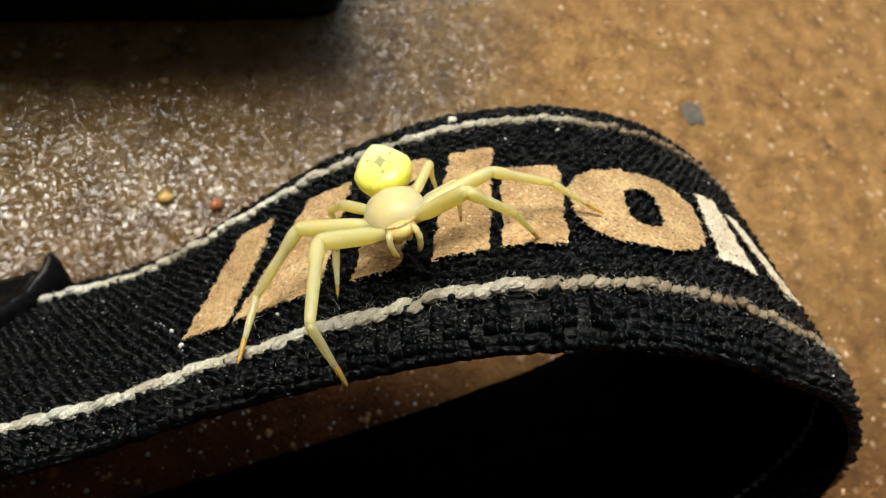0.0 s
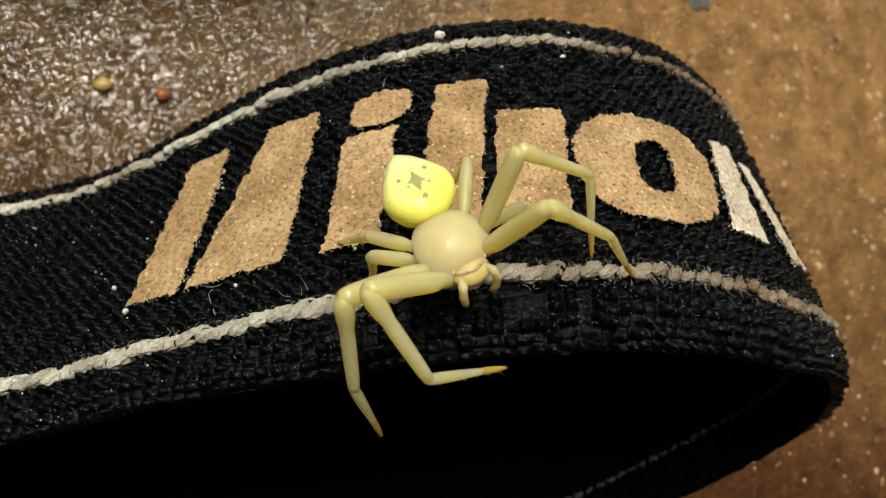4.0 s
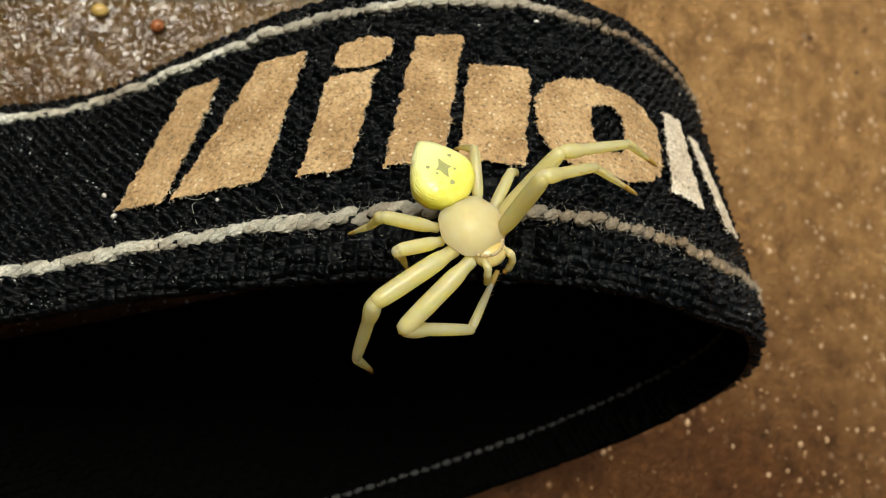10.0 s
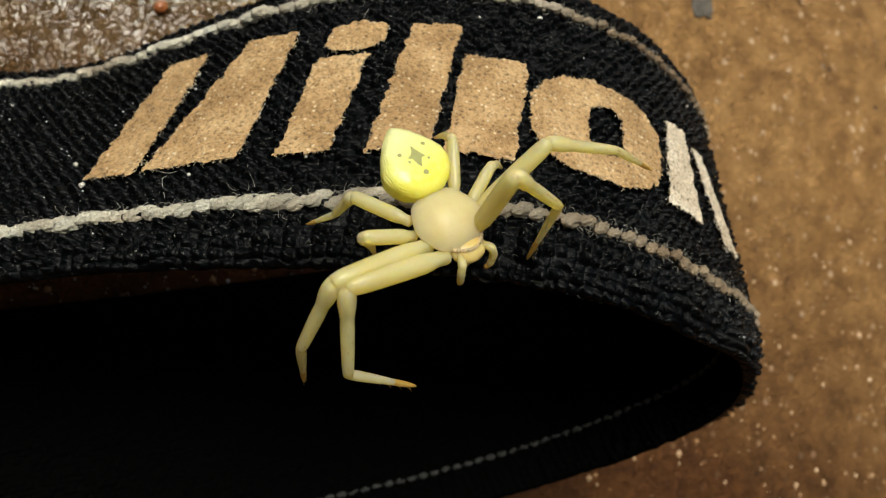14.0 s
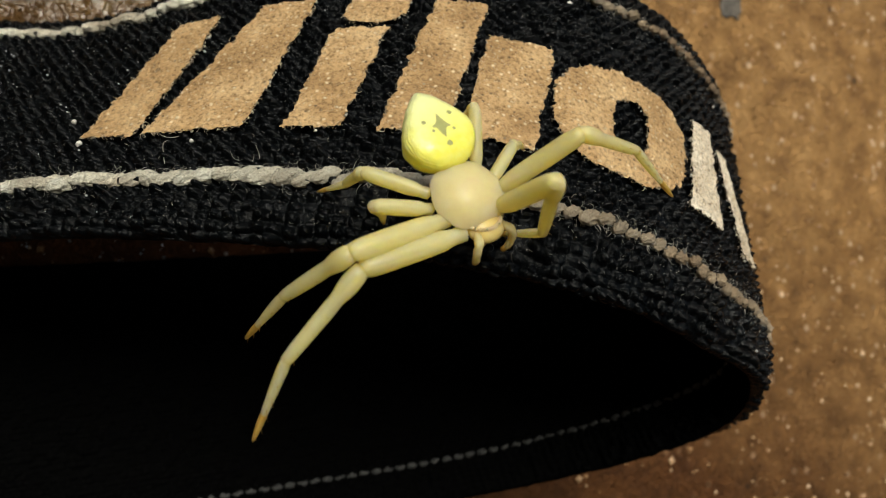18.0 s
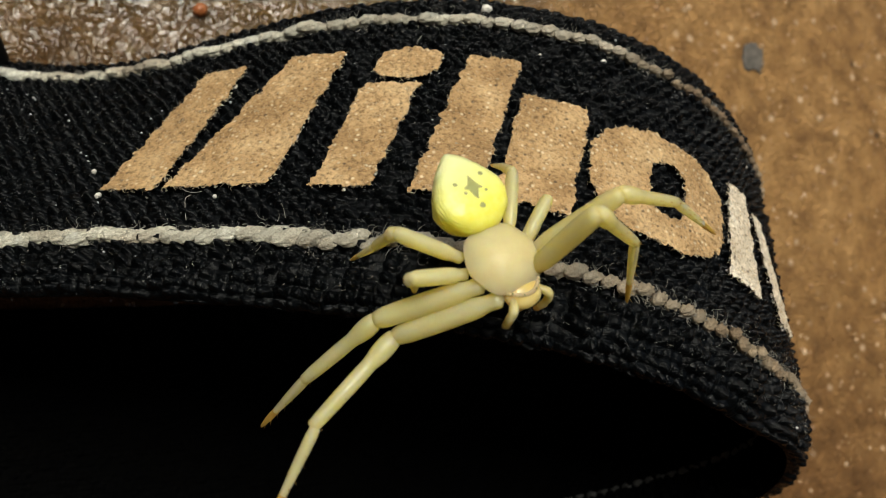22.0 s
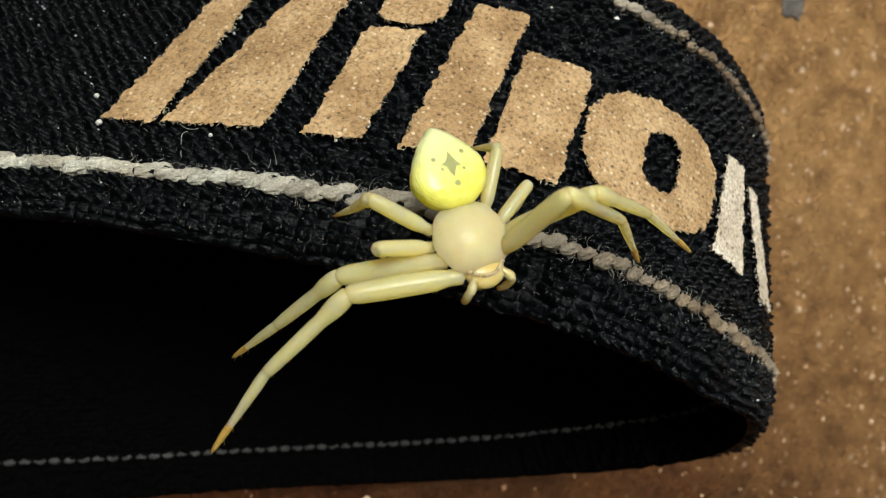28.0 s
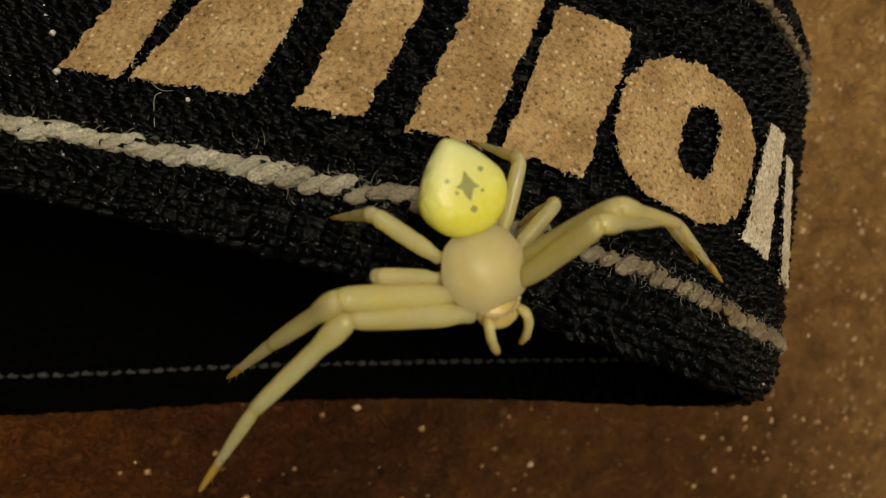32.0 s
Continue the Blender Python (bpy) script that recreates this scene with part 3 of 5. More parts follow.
def build_droplets():
    rng = np.random.default_rng(71)
    pieces = []
    for _ in range(330):
        u, v = rng.uniform(U0, 11), rng.uniform(-MARGIN_NEAR + 0.05, WIDTH + MARGIN_FAR - 0.05)
        if rng.random() < 0.5:
            u = rng.uniform(U0, 3.5)
        r = 0.0045 + 0.009 * rng.random() ** 3
        p = strap_point(u, v, 0.045)[0]
        pieces.append(ball(p, (r, r, r), 8, 6))
    ob = new("water_droplets", mesh_from("water_droplets", *join(*pieces), WATER))
    tagged(ob, "tiny clear droplets scattered over the black webbing", "droplets", kind="stuff")


build_droplets()


def build_ground_droplets():
    """Water beads on the shaded paving inside the loop."""
    rng = np.random.default_rng(72)
    pieces = []
    for _ in range(460):
        x, y = rng.uniform(-4.5, 3.5), rng.uniform(-0.3, 2.8)
        r = 0.011 + 0.03 * rng.random() ** 3
        z = float(ground_height(np.array(x), np.array(y)))
        pieces.append(ball((x, y, z + 0.3 * r), (r, r, 0.7 * r), 8, 6))
    ob = new("ground_droplets", mesh_from("ground_droplets", *join(*pieces), WATER))
    tagged(ob, "small water beads glinting on the dark wet paving", "droplets", kind="stuff")


build_ground_droplets()


def shard(rng, r):
    """A small uneven stone."""
    v, f = ball((0, 0, 0), (1, 1, 1), 7, 5)
    return v * r * (1 + 0.35 * (rng.random((len(v), 1)) - 0.5)), f


def crumb(u, v, r, seed):
    rng = np.random.default_rng(seed)
    sv, sf = shard(rng, r)
    ob = new("crumb", mesh_from("crumb", sv + strap_point(u, v, 0.05)[0], sf, CRUMB))
    tagged(ob, "tiny white crumb lying on the black webbing", "crumb", "crumbs on the strap")


for k, (u, v, r) in enumerate(((5.66, 2.97, 0.066), (6.86, 2.54, 0.038), (2.57, 0.5, 0.034), (3.62, 0.42, 0.02), (2.2, 1.0, 0.028), (2.35, 0.85, 0.03), (9.2, 2.5, 0.018), (6.2, 2.4, 0.016))):
    crumb(u, v, r * 0.9, 80 + k)


def build_print_crumbs():
    rng = np.random.default_rng(77)
    pieces = []
    for _ in range(460):
        u, v = EDGES[rng.integers(len(EDGES))]
        r = 0.004 + 0.010 * rng.random() ** 2
        sv, sf = shard(rng, r)
        pieces.append((sv + strap_point(u, v, 0.08)[0], sf))
    tagged(part("print_crumbs", mesh_from("print_crumbs", *join(*pieces), CRUMB), STRAP, "pale crumbs along the worn print"), kind="stuff")


build_print_crumbs()


# ---- sand and pebbles on the paving ----
def build_sand():
    rng = np.random.default_rng(91)
    vs, fs, base = [], [], 0
    tri = np.array([[0, 2, 4], [2, 1, 4], [1, 3, 4], [3, 0, 4], [2, 0, 5], [1, 2, 5], [3, 1, 5], [0, 3, 5]])
    octa = np.array([[1, 0, 0], [-1, 0, 0], [0, 1, 0], [0, -1, 0], [0, 0, 1], [0, 0, -1]], float)
    for _ in range(6800):
        x, y = rng.uniform(-9, 19), rng.uniform(-8, 17)
        if x < 4.5 and y > 3.0 and rng.random() < 0.96:
            continue
        if y < 0.5 and x < 12 and rng.random() < 0.8:
            continue
        r = 0.016 + 0.06 * rng.random() ** 3
        q = octa * r * (1 + 0.5 * (rng.random((6, 3)) - 0.5)) * (1, 1, 0.6)
        ang = rng.uniform(0, 6.28)
        q = q @ np.array([[math.cos(ang), -math.sin(ang), 0], [math.sin(ang), math.cos(ang), 0], [0, 0, 1]])
        q += (x, y, float(ground_height(np.array(x), np.array(y))) + r * 0.15)
        vs.append(q)
        fs.append(tri + base)
        base += 6
    ob = new("sand_grains", mesh_from("sand_grains", np.concatenate(vs), np.concatenate(fs), GRAIN, False))
    tagged(ob, "pale and brown sand grains strewn over the paving", "sand", kind="stuff")


build_sand()
PEBBLE_Y = make_stone_material("ochre_pebble", (0.42, 0.26, 0.06), (0.62, 0.42, 0.14), 0.35)
PEBBLE_R = make_stone_material("rust_pebble", (0.22, 0.06, 0.02), (0.45, 0.16, 0.05), 0.25)
SLATE = make_stone_material("dark_slate", (0.045, 0.038, 0.03), (0.12, 0.1, 0.078), 0.75)


def pebble(label, x, y, radii, turn, mat, seed):
    v, f = ball((0, 0, 0), radii, 18, 12)
    v = v * (1 + 0.12 * (value_noise(v[:, :1] * 9 + 5, v[:, 1:2] * 9 + 5, seed) - 0.5))
    ob = new("pebble", mesh_from("pebble", v, f, mat))
    ob.matrix_basis = pose(x * CM, y * CM, (radii[2] * 0.7) * CM, 0, 0, turn)
    tagged(ob, label, "pebble", "pebbles on the paving")


pebble("small smooth ochre yellow pebble on wet brown paving", -2.32, 5.14, (0.13, 0.1, 0.08), 20, PEBBLE_Y, 5)
pebble("small shiny rust red pebble on wet brown paving", -1.52, 5.2, (0.11, 0.095, 0.08), 60, PEBBLE_R, 6)


def build_chip():
    v, f = ball((0, 0, 0), (1, 1, 1), 24, 12)
    p = np.sign(v) * np.abs(v) ** 0.45 * (0.25, 0.3, 0.035)
    p[:, :2] *= 1 + 0.6 * (value_noise(v[:, :1] * 3 + 9, v[:, 1:2] * 3 + 9, 7) - 0.5)
    ob = new("slate_chip", mesh_from("slate_chip", p, f, SLATE))
    ob.matrix_basis = pose(7.95 * CM, 9.85 * CM, 0.02 * CM, 0, 0, 28)
    tagged(ob, "flat dark grey stone chip set in the paving", "stone")


build_chip()


# ---- the leather strap end and the black camera ----
def build_tab():
    tab = thing("strap_end", "black leather strap end with a raised rim on webbing", "strap end")
    d = np.concatenate([[0, 0.0, 0.01, 0.03, 0.06, 0.1, 0.14, 0.18, 0.21, 0.235, 0.26, 0.29, 0.34, 0.4, 0.5], np.linspace(0.56, 3.2, 60)])
    h = np.concatenate([[0.0, 0.15, 0.3, 0.4, 0.45, 0.46, 0.43, 0.34, 0.22, 0.13, 0.1, 0.15, 0.24, 0.28, 0.27], 0.25 - 0.05 * np.linspace(0, 1, 60)])
    v = np.linspace(-MARGIN_NEAR - 0.12, WIDTH + MARGIN_FAR + 0.12, 220)
    edge = 0.07 - 0.47 * (WIDTH + MARGIN_FAR - v)
    edge += 0.05 * (value_noise(v / 0.3 + 20, v * 0 + 3.5, 57) - 0.5) + 0.02 * (value_noise(v / 0.08 + 20, v * 0 + 3.5, 58) - 0.5)
    edge -= 0.35 * np.clip((v - (WIDTH + MARGIN_FAR - 0.12)) / 0.24, 0, 1) ** 2
    uu = edge[:, None] - d[None, :]
    vv = np.repeat(v[:, None], len(d), 1)
    end = np.clip(np.minimum(v - v[0], v[-1] - v) / 0.1, 0, 1) ** 0.5
    tall = 0.55 + 0.5 * np.clip((v - WIDTH + 0.1) / 0.45, 0, 1) ** 2
    hh = h[None, :] * (end * tall)[:, None] + 0.05 * (value_noise(uu / 0.28 + 40, vv / 0.22 + 40, 55) - 0.5) + 0.025 * (value_noise(uu / 0.07 + 90, vv / 0.09 + 90, 56) - 0.5)
    u = np.clip(uu, U0, U1).reshape(-1)
    p = strap_point(u, vv.reshape(-1), hh.reshape(-1) + 0.02)
    part("leather", mesh_from("leather", p, grid_faces(len(v), len(d))[:, ::-1], LEATHER), tab)


build_tab()


def rounded_box(size):
    """A box with rounded edges, its base at z = 0."""
    sx, sy, sz = size
    v, f = ball((0, 0, 0), (1, 1, 1), 48, 25)
    q = np.sign(v) * np.abs(v) ** 0.22
    return q * (sx / 2, sy / 2, sz / 2) + (0, 0, sz / 2), f


def build_camera_body():
    # the black camera body, drawn as a plain rounded block
    case = thing("camera_body", "black rounded camera body standing on the wet paving", "case", at=(-5.0, 10.15, 0))
    case.rotation_euler = (0, 0, radians(20))
    part("shell", mesh_from("shell", *rounded_box((9.6, 4.2, 5.5)), LEATHER), case)
    v, f = rounded_box((9.2, 3.9, 0.4))
    part("base", mesh_from("base", v + (0, 0, -0.02), f, WEBBING), case)


build_camera_body()

LEG_LENGTHS = {1: (0.715, 0.735, 0.64), 2: (0.71, 0.728, 0.64), 3: (0.386, 0.25, 0.25), 4: (0.451, 0.34, 0.34)}
# the body: seconds, place in centimetres, turn in degrees
BODY = [
    (0.0, 0.682, 2.753, 5.832, 25.6, 19.3, -154.9),
    (1.0, 0.719, 2.705, 5.864, 25.6, 17.0, -152.4),
    (2.0, 0.688, 2.739, 5.830, 28.5, 18.7, -153.9),
    (2.5, 0.714, 2.761, 5.824, 27.6, 17.9, -152.7),
    (3.0, 0.753, 2.814, 5.770, 34.7, 13.0, -146.3),
    (4.0, 1.168, 2.308, 6.294, 29.1, 5.1, -142.8),
    (4.5, 1.233, 2.128, 6.450, 25.5, 4.2, -143.7),
    (6.5, 1.497, 1.985, 6.599, 19.8, -0.7, -139.9),
    (7.0, 1.609, 1.923, 6.676, 19.0, -4.0, -138.9),
    (8.0, 1.659, 1.874, 6.673, 18.0, -6.8, -134.1),
    (9.0, 1.700, 1.963, 6.487, 17.0, -5.4, -136.1),
    (10.5, 1.635, 1.983, 6.494, 24.3, -3.5, -139.3),
    (12.0, 1.648, 1.961, 6.550, 19.1, -4.9, -137.0),
    (13.0, 1.671, 1.955, 6.503, 17.3, -5.3, -136.3),
    (14.0, 1.643, 1.933, 6.559, 23.2, -6.5, -134.7),
    (17.0, 1.666, 2.046, 6.515, 21.1, -6.2, -134.7),
    (18.0, 1.661, 2.031, 6.531, 21.4, -6.0, -135.2),
    (19.0, 1.640, 2.121, 6.469, 22.9, -7.1, -132.9),
    (21.0, 1.629, 2.104, 6.459, 25.1, -5.2, -136.1),
    (23.0, 1.642, 2.081, 6.486, 19.7, -9.1, -129.5),
    (24.0, 1.643, 2.090, 6.484, 21.2, -8.3, -130.9),
    (25.5, 1.631, 2.087, 6.433, 27.2, -5.8, -135.0),
    (27.5, 1.628, 2.011, 6.524, 20.0, -6.9, -133.6),
    (28.0, 1.610, 2.046, 6.483, 25.8, -5.0, -136.7),
    (30.0, 1.573, 2.037, 6.500, 23.2, -2.7, -138.6),
    (32.0, 1.583, 2.042, 6.518, 25.9, -3.8, -136.9),
]
# the legs: seconds, then knee, ankle and foot in the body's space, in centimetres
LEG_ROOTS = {"L1": (0.148, 0.209, -0.080), "L2": (0.199, 0.078, -0.080), "L3": (0.238, -0.033, -0.100), "L4": (0.197, -0.138, -0.100), "R1": (-0.148, 0.149, -0.080), "R2": (-0.219, 0.038, -0.080), "R3": (-0.238, -0.033, -0.100), "R4": (-0.197, -0.138, -0.100)}
LEG_ROWS = {
    "L1": [
        (0.0, (0.63, 0.51, 0.35), (0.81, 1.23, 0.31), (0.75, 1.37, -0.31)),
        (1.0, (0.70, 0.37, 0.34), (0.91, 1.07, 0.29), (0.83, 1.29, -0.30)),
        (2.0, (0.70, 0.25, 0.38), (0.94, 0.95, 0.32), (0.87, 1.20, -0.26)),
        (2.5, (0.69, 0.26, 0.39), (0.85, 0.98, 0.35), (0.69, 1.24, -0.21)),
        (3.0, (0.73, 0.43, 0.27), (0.68, 1.15, 0.17), (0.45, 1.45, -0.36)),
        (4.0, (0.71, 0.23, 0.36), (0.59, 0.67, -0.22), (0.05, 0.76, -0.55)),
        (4.5, (0.61, -0.13, -0.51), (0.56, 0.42, -0.99), (0.19, 0.76, -1.39)),
        (6.5, (0.79, 0.48, 0.06), (0.63, 0.56, -0.65), (0.31, 0.56, -1.21)),
        (7.0, (0.79, 0.48, 0.09), (0.50, 0.54, -0.59), (0.15, 0.44, -1.11)),
        (8.0, (0.78, 0.49, 0.11), (0.37, 0.54, -0.50), (0.01, 0.51, -1.03)),
        (9.0, (0.68, 0.21, -0.55), (0.16, 0.52, -0.96), (-0.03, 0.35, -0.37)),
        (10.5, (0.84, 0.38, -0.17), (0.23, 0.54, -0.55), (-0.27, 0.18, -0.69)),
        (12.0, (0.86, 0.27, -0.08), (0.30, 0.57, -0.46), (-0.23, 0.24, -0.59)),
        (13.0, (0.86, 0.18, -0.14), (0.61, 0.63, -0.66), (-0.02, 0.54, -0.67)),
        (14.0, (0.85, 0.06, -0.08), (0.97, 0.39, -0.72), (0.50, 0.66, -1.07)),
        (17.0, (0.85, 0.13, 0.01), (1.45, 0.29, -0.39), (1.84, 0.53, -0.84)),
        (18.0, (0.86, 0.14, -0.08), (1.41, 0.33, -0.53), (1.73, 0.59, -1.02)),
        (19.0, (0.79, 0.05, -0.34), (1.35, 0.24, -0.78), (1.70, 0.41, -1.29)),
        (21.0, (0.67, 0.03, -0.54), (1.33, 0.30, -0.71), (1.71, 0.57, -1.15)),
        (23.0, (0.68, -0.01, -0.50), (1.37, 0.17, -0.70), (1.88, 0.54, -0.79)),
        (24.0, (0.72, 0.02, -0.47), (1.39, 0.23, -0.66), (1.79, 0.49, -1.08)),
        (25.5, (0.78, 0.06, -0.38), (1.35, 0.29, -0.78), (1.77, 0.53, -1.20)),
        (27.5, (0.81, -0.02, -0.22), (1.36, 0.23, -0.64), (1.81, 0.53, -0.98)),
        (28.0, (0.83, 0.05, -0.20), (1.40, 0.24, -0.64), (1.84, 0.52, -1.01)),
        (30.0, (0.83, 0.04, -0.21), (1.43, 0.33, -0.52), (1.87, 0.69, -0.81)),
        (32.0, (0.81, -0.01, 0.09), (1.39, 0.26, -0.26), (1.81, 0.58, -0.62)),
    ],
    "L2": [
        (0.0, (0.85, -0.19, -0.08), (1.41, -0.01, -0.51), (1.67, 0.56, -0.63)),
        (1.0, (0.86, -0.15, 0.06), (1.39, -0.01, -0.41), (1.63, 0.58, -0.49)),
        (2.0, (0.86, -0.15, 0.06), (1.41, 0.07, -0.36), (1.65, 0.67, -0.35)),
        (2.5, (0.82, 0.07, 0.27), (1.35, 0.12, -0.22), (1.61, 0.70, -0.33)),
        (3.0, (0.84, 0.11, 0.22), (1.19, 0.37, -0.36), (1.29, 1.00, -0.35)),
        (4.0, (0.83, 0.13, 0.23), (0.99, 0.39, -0.43), (0.94, 0.55, -1.05)),
        (4.5, (0.75, 0.27, 0.32), (0.89, 0.26, -0.39), (0.60, 0.30, -0.96)),
        (6.5, (0.81, 0.24, 0.24), (0.70, 0.17, -0.47), (0.39, 0.07, -1.03)),
        (7.0, (0.83, 0.19, 0.22), (0.62, 0.12, -0.48), (0.23, -0.03, -0.96)),
        (8.0, (0.85, 0.14, 0.21), (0.56, 0.06, -0.46), (0.23, -0.04, -1.00)),
        (9.0, (0.88, 0.05, -0.29), (0.92, 0.13, -1.02), (0.81, 0.20, -1.64)),
        (10.5, (0.91, 0.11, -0.13), (1.05, 0.22, -0.84), (0.80, 0.23, -1.43)),
        (12.0, (0.90, 0.04, -0.20), (1.08, 0.16, -0.89), (0.99, 0.26, -1.52)),
        (13.0, (0.91, 0.07, -0.07), (1.15, 0.16, -0.76), (1.07, 0.30, -1.37)),
        (14.0, (0.90, -0.01, -0.08), (1.13, 0.05, -0.77), (1.09, 0.10, -1.41)),
        (17.0, (0.90, -0.01, -0.05), (1.29, -0.03, -0.67), (1.58, -0.03, -1.24)),
        (18.0, (0.90, 0.05, 0.01), (1.21, -0.08, -0.64), (1.44, -0.10, -1.24)),
        (19.0, (0.78, -0.11, -0.44), (1.10, -0.14, -1.10), (1.47, -0.10, -1.62)),
        (21.0, (0.75, -0.11, -0.49), (1.19, -0.10, -1.07), (1.48, -0.08, -1.64)),
        (23.0, (0.72, -0.16, -0.50), (1.13, -0.19, -1.10), (1.44, -0.17, -1.66)),
        (24.0, (0.71, -0.14, -0.52), (1.13, -0.16, -1.11), (1.48, -0.13, -1.65)),
        (25.5, (0.70, -0.11, -0.55), (1.19, -0.09, -1.08), (1.48, -0.15, -1.65)),
        (27.5, (0.72, -0.18, -0.49), (1.14, -0.11, -1.08), (1.44, -0.13, -1.64)),
        (28.0, (0.79, -0.14, -0.41), (1.18, -0.13, -1.03), (1.49, -0.15, -1.58)),
        (30.0, (0.88, -0.10, 0.03), (1.22, 0.04, -0.60), (1.55, 0.09, -1.15)),
        (32.0, (0.84, -0.11, 0.16), (1.19, -0.03, -0.47), (1.49, 0.06, -1.02)),
    ],
    "L3": [
        (0.0, (0.58, -0.10, -0.27), (0.65, 0.07, -0.43), (0.72, 0.23, -0.61)),
        (1.0, (0.62, 0.01, -0.14), (0.69, 0.07, -0.38), (0.75, 0.13, -0.61)),
        (2.0, (0.60, -0.15, -0.18), (0.68, -0.02, -0.38), (0.75, 0.12, -0.57)),
        (2.5, (0.62, 0.02, -0.13), (0.71, 0.08, -0.36), (0.78, 0.16, -0.58)),
        (3.0, (0.62, -0.02, -0.11), (0.74, 0.00, -0.33), (0.81, 0.03, -0.57)),
        (4.0, (0.44, -0.32, -0.25), (0.44, -0.35, -0.50), (0.47, -0.40, -0.74)),
        (4.5, (0.36, -0.37, -0.26), (0.37, -0.39, -0.50), (0.39, -0.42, -0.75)),
        (6.5, (0.45, -0.17, -0.39), (0.44, -0.14, -0.64), (0.57, 0.07, -0.59)),
        (7.0, (0.37, -0.15, -0.44), (0.33, -0.12, -0.69), (0.47, 0.05, -0.59)),
        (8.0, (0.39, -0.17, -0.42), (0.31, -0.16, -0.66), (0.43, 0.01, -0.52)),
        (9.0, (0.60, -0.11, 0.00), (0.52, -0.09, -0.23), (0.45, -0.06, -0.47)),
        (10.5, (0.61, -0.10, -0.00), (0.51, -0.11, -0.23), (0.43, -0.11, -0.47)),
        (12.0, (0.60, -0.17, -0.05), (0.50, -0.15, -0.28), (0.43, -0.12, -0.52)),
        (13.0, (0.60, -0.14, -0.00), (0.52, -0.13, -0.24), (0.46, -0.12, -0.48)),
        (14.0, (0.59, -0.16, -0.01), (0.48, -0.17, -0.23), (0.39, -0.19, -0.47)),
        (17.0, (0.59, -0.19, -0.07), (0.49, -0.20, -0.30), (0.41, -0.21, -0.54)),
        (18.0, (0.59, -0.19, -0.06), (0.47, -0.20, -0.28), (0.39, -0.22, -0.52)),
        (19.0, (0.60, -0.12, -0.01), (0.50, -0.14, -0.24), (0.43, -0.16, -0.48)),
        (21.0, (0.61, -0.10, -0.01), (0.51, -0.13, -0.24), (0.43, -0.17, -0.48)),
        (23.0, (0.59, -0.18, -0.06), (0.48, -0.18, -0.28), (0.39, -0.20, -0.51)),
        (24.0, (0.59, -0.18, -0.06), (0.50, -0.18, -0.29), (0.42, -0.19, -0.52)),
        (25.5, (0.58, -0.11, 0.06), (0.51, -0.13, -0.18), (0.46, -0.15, -0.43)),
        (27.5, (0.56, -0.23, -0.04), (0.47, -0.21, -0.27), (0.40, -0.20, -0.51)),
        (28.0, (0.60, -0.11, -0.01), (0.51, -0.14, -0.24), (0.44, -0.18, -0.48)),
        (30.0, (0.59, -0.16, -0.00), (0.50, -0.13, -0.23), (0.45, -0.11, -0.48)),
        (32.0, (0.59, -0.16, 0.01), (0.51, -0.14, -0.23), (0.46, -0.12, -0.47)),
    ],
    "L4": [
        (0.0, (0.44, -0.49, -0.23), (0.59, -0.71, -0.44), (0.57, -0.73, -0.78)),
        (1.0, (0.47, -0.49, -0.16), (0.51, -0.66, -0.45), (0.55, -0.72, -0.78)),
        (2.0, (0.51, -0.47, -0.12), (0.56, -0.63, -0.41), (0.60, -0.75, -0.73)),
        (2.5, (0.52, -0.45, -0.14), (0.60, -0.60, -0.44), (0.67, -0.75, -0.74)),
        (3.0, (0.42, -0.49, -0.27), (0.54, -0.74, -0.47), (0.67, -0.98, -0.67)),
        (4.0, (0.37, -0.51, -0.29), (0.42, -0.71, -0.56), (0.49, -0.92, -0.81)),
        (4.5, (0.32, -0.55, -0.25), (0.43, -0.68, -0.54), (0.56, -0.81, -0.83)),
        (6.5, (0.42, -0.44, -0.36), (0.48, -0.51, -0.68), (0.62, -0.64, -0.96)),
        (7.0, (0.40, -0.39, -0.41), (0.46, -0.56, -0.70), (0.57, -0.75, -0.96)),
        (8.0, (0.29, -0.41, -0.45), (0.39, -0.62, -0.70), (0.51, -0.83, -0.93)),
        (9.0, (0.56, -0.39, -0.01), (0.55, -0.48, -0.34), (0.61, -0.62, -0.64)),
        (10.5, (0.56, -0.37, 0.03), (0.55, -0.48, -0.29), (0.61, -0.62, -0.59)),
        (12.0, (0.52, -0.45, -0.11), (0.53, -0.54, -0.44), (0.58, -0.65, -0.75)),
        (13.0, (0.52, -0.45, -0.08), (0.53, -0.53, -0.41), (0.61, -0.64, -0.72)),
        (14.0, (0.39, -0.54, -0.18), (0.44, -0.63, -0.51), (0.55, -0.79, -0.79)),
        (17.0, (0.51, -0.46, -0.12), (0.51, -0.57, -0.45), (0.57, -0.70, -0.75)),
        (18.0, (0.48, -0.48, -0.17), (0.49, -0.59, -0.49), (0.58, -0.74, -0.78)),
        (19.0, (0.51, -0.46, -0.04), (0.53, -0.54, -0.37), (0.61, -0.65, -0.68)),
        (21.0, (0.54, -0.41, 0.01), (0.56, -0.50, -0.32), (0.64, -0.62, -0.63)),
        (23.0, (0.49, -0.48, -0.08), (0.50, -0.58, -0.40), (0.53, -0.67, -0.73)),
        (24.0, (0.50, -0.47, -0.07), (0.52, -0.57, -0.39), (0.56, -0.67, -0.71)),
        (25.5, (0.53, -0.35, 0.12), (0.54, -0.47, -0.20), (0.62, -0.61, -0.50)),
        (27.5, (0.44, -0.52, -0.10), (0.47, -0.57, -0.44), (0.54, -0.67, -0.75)),
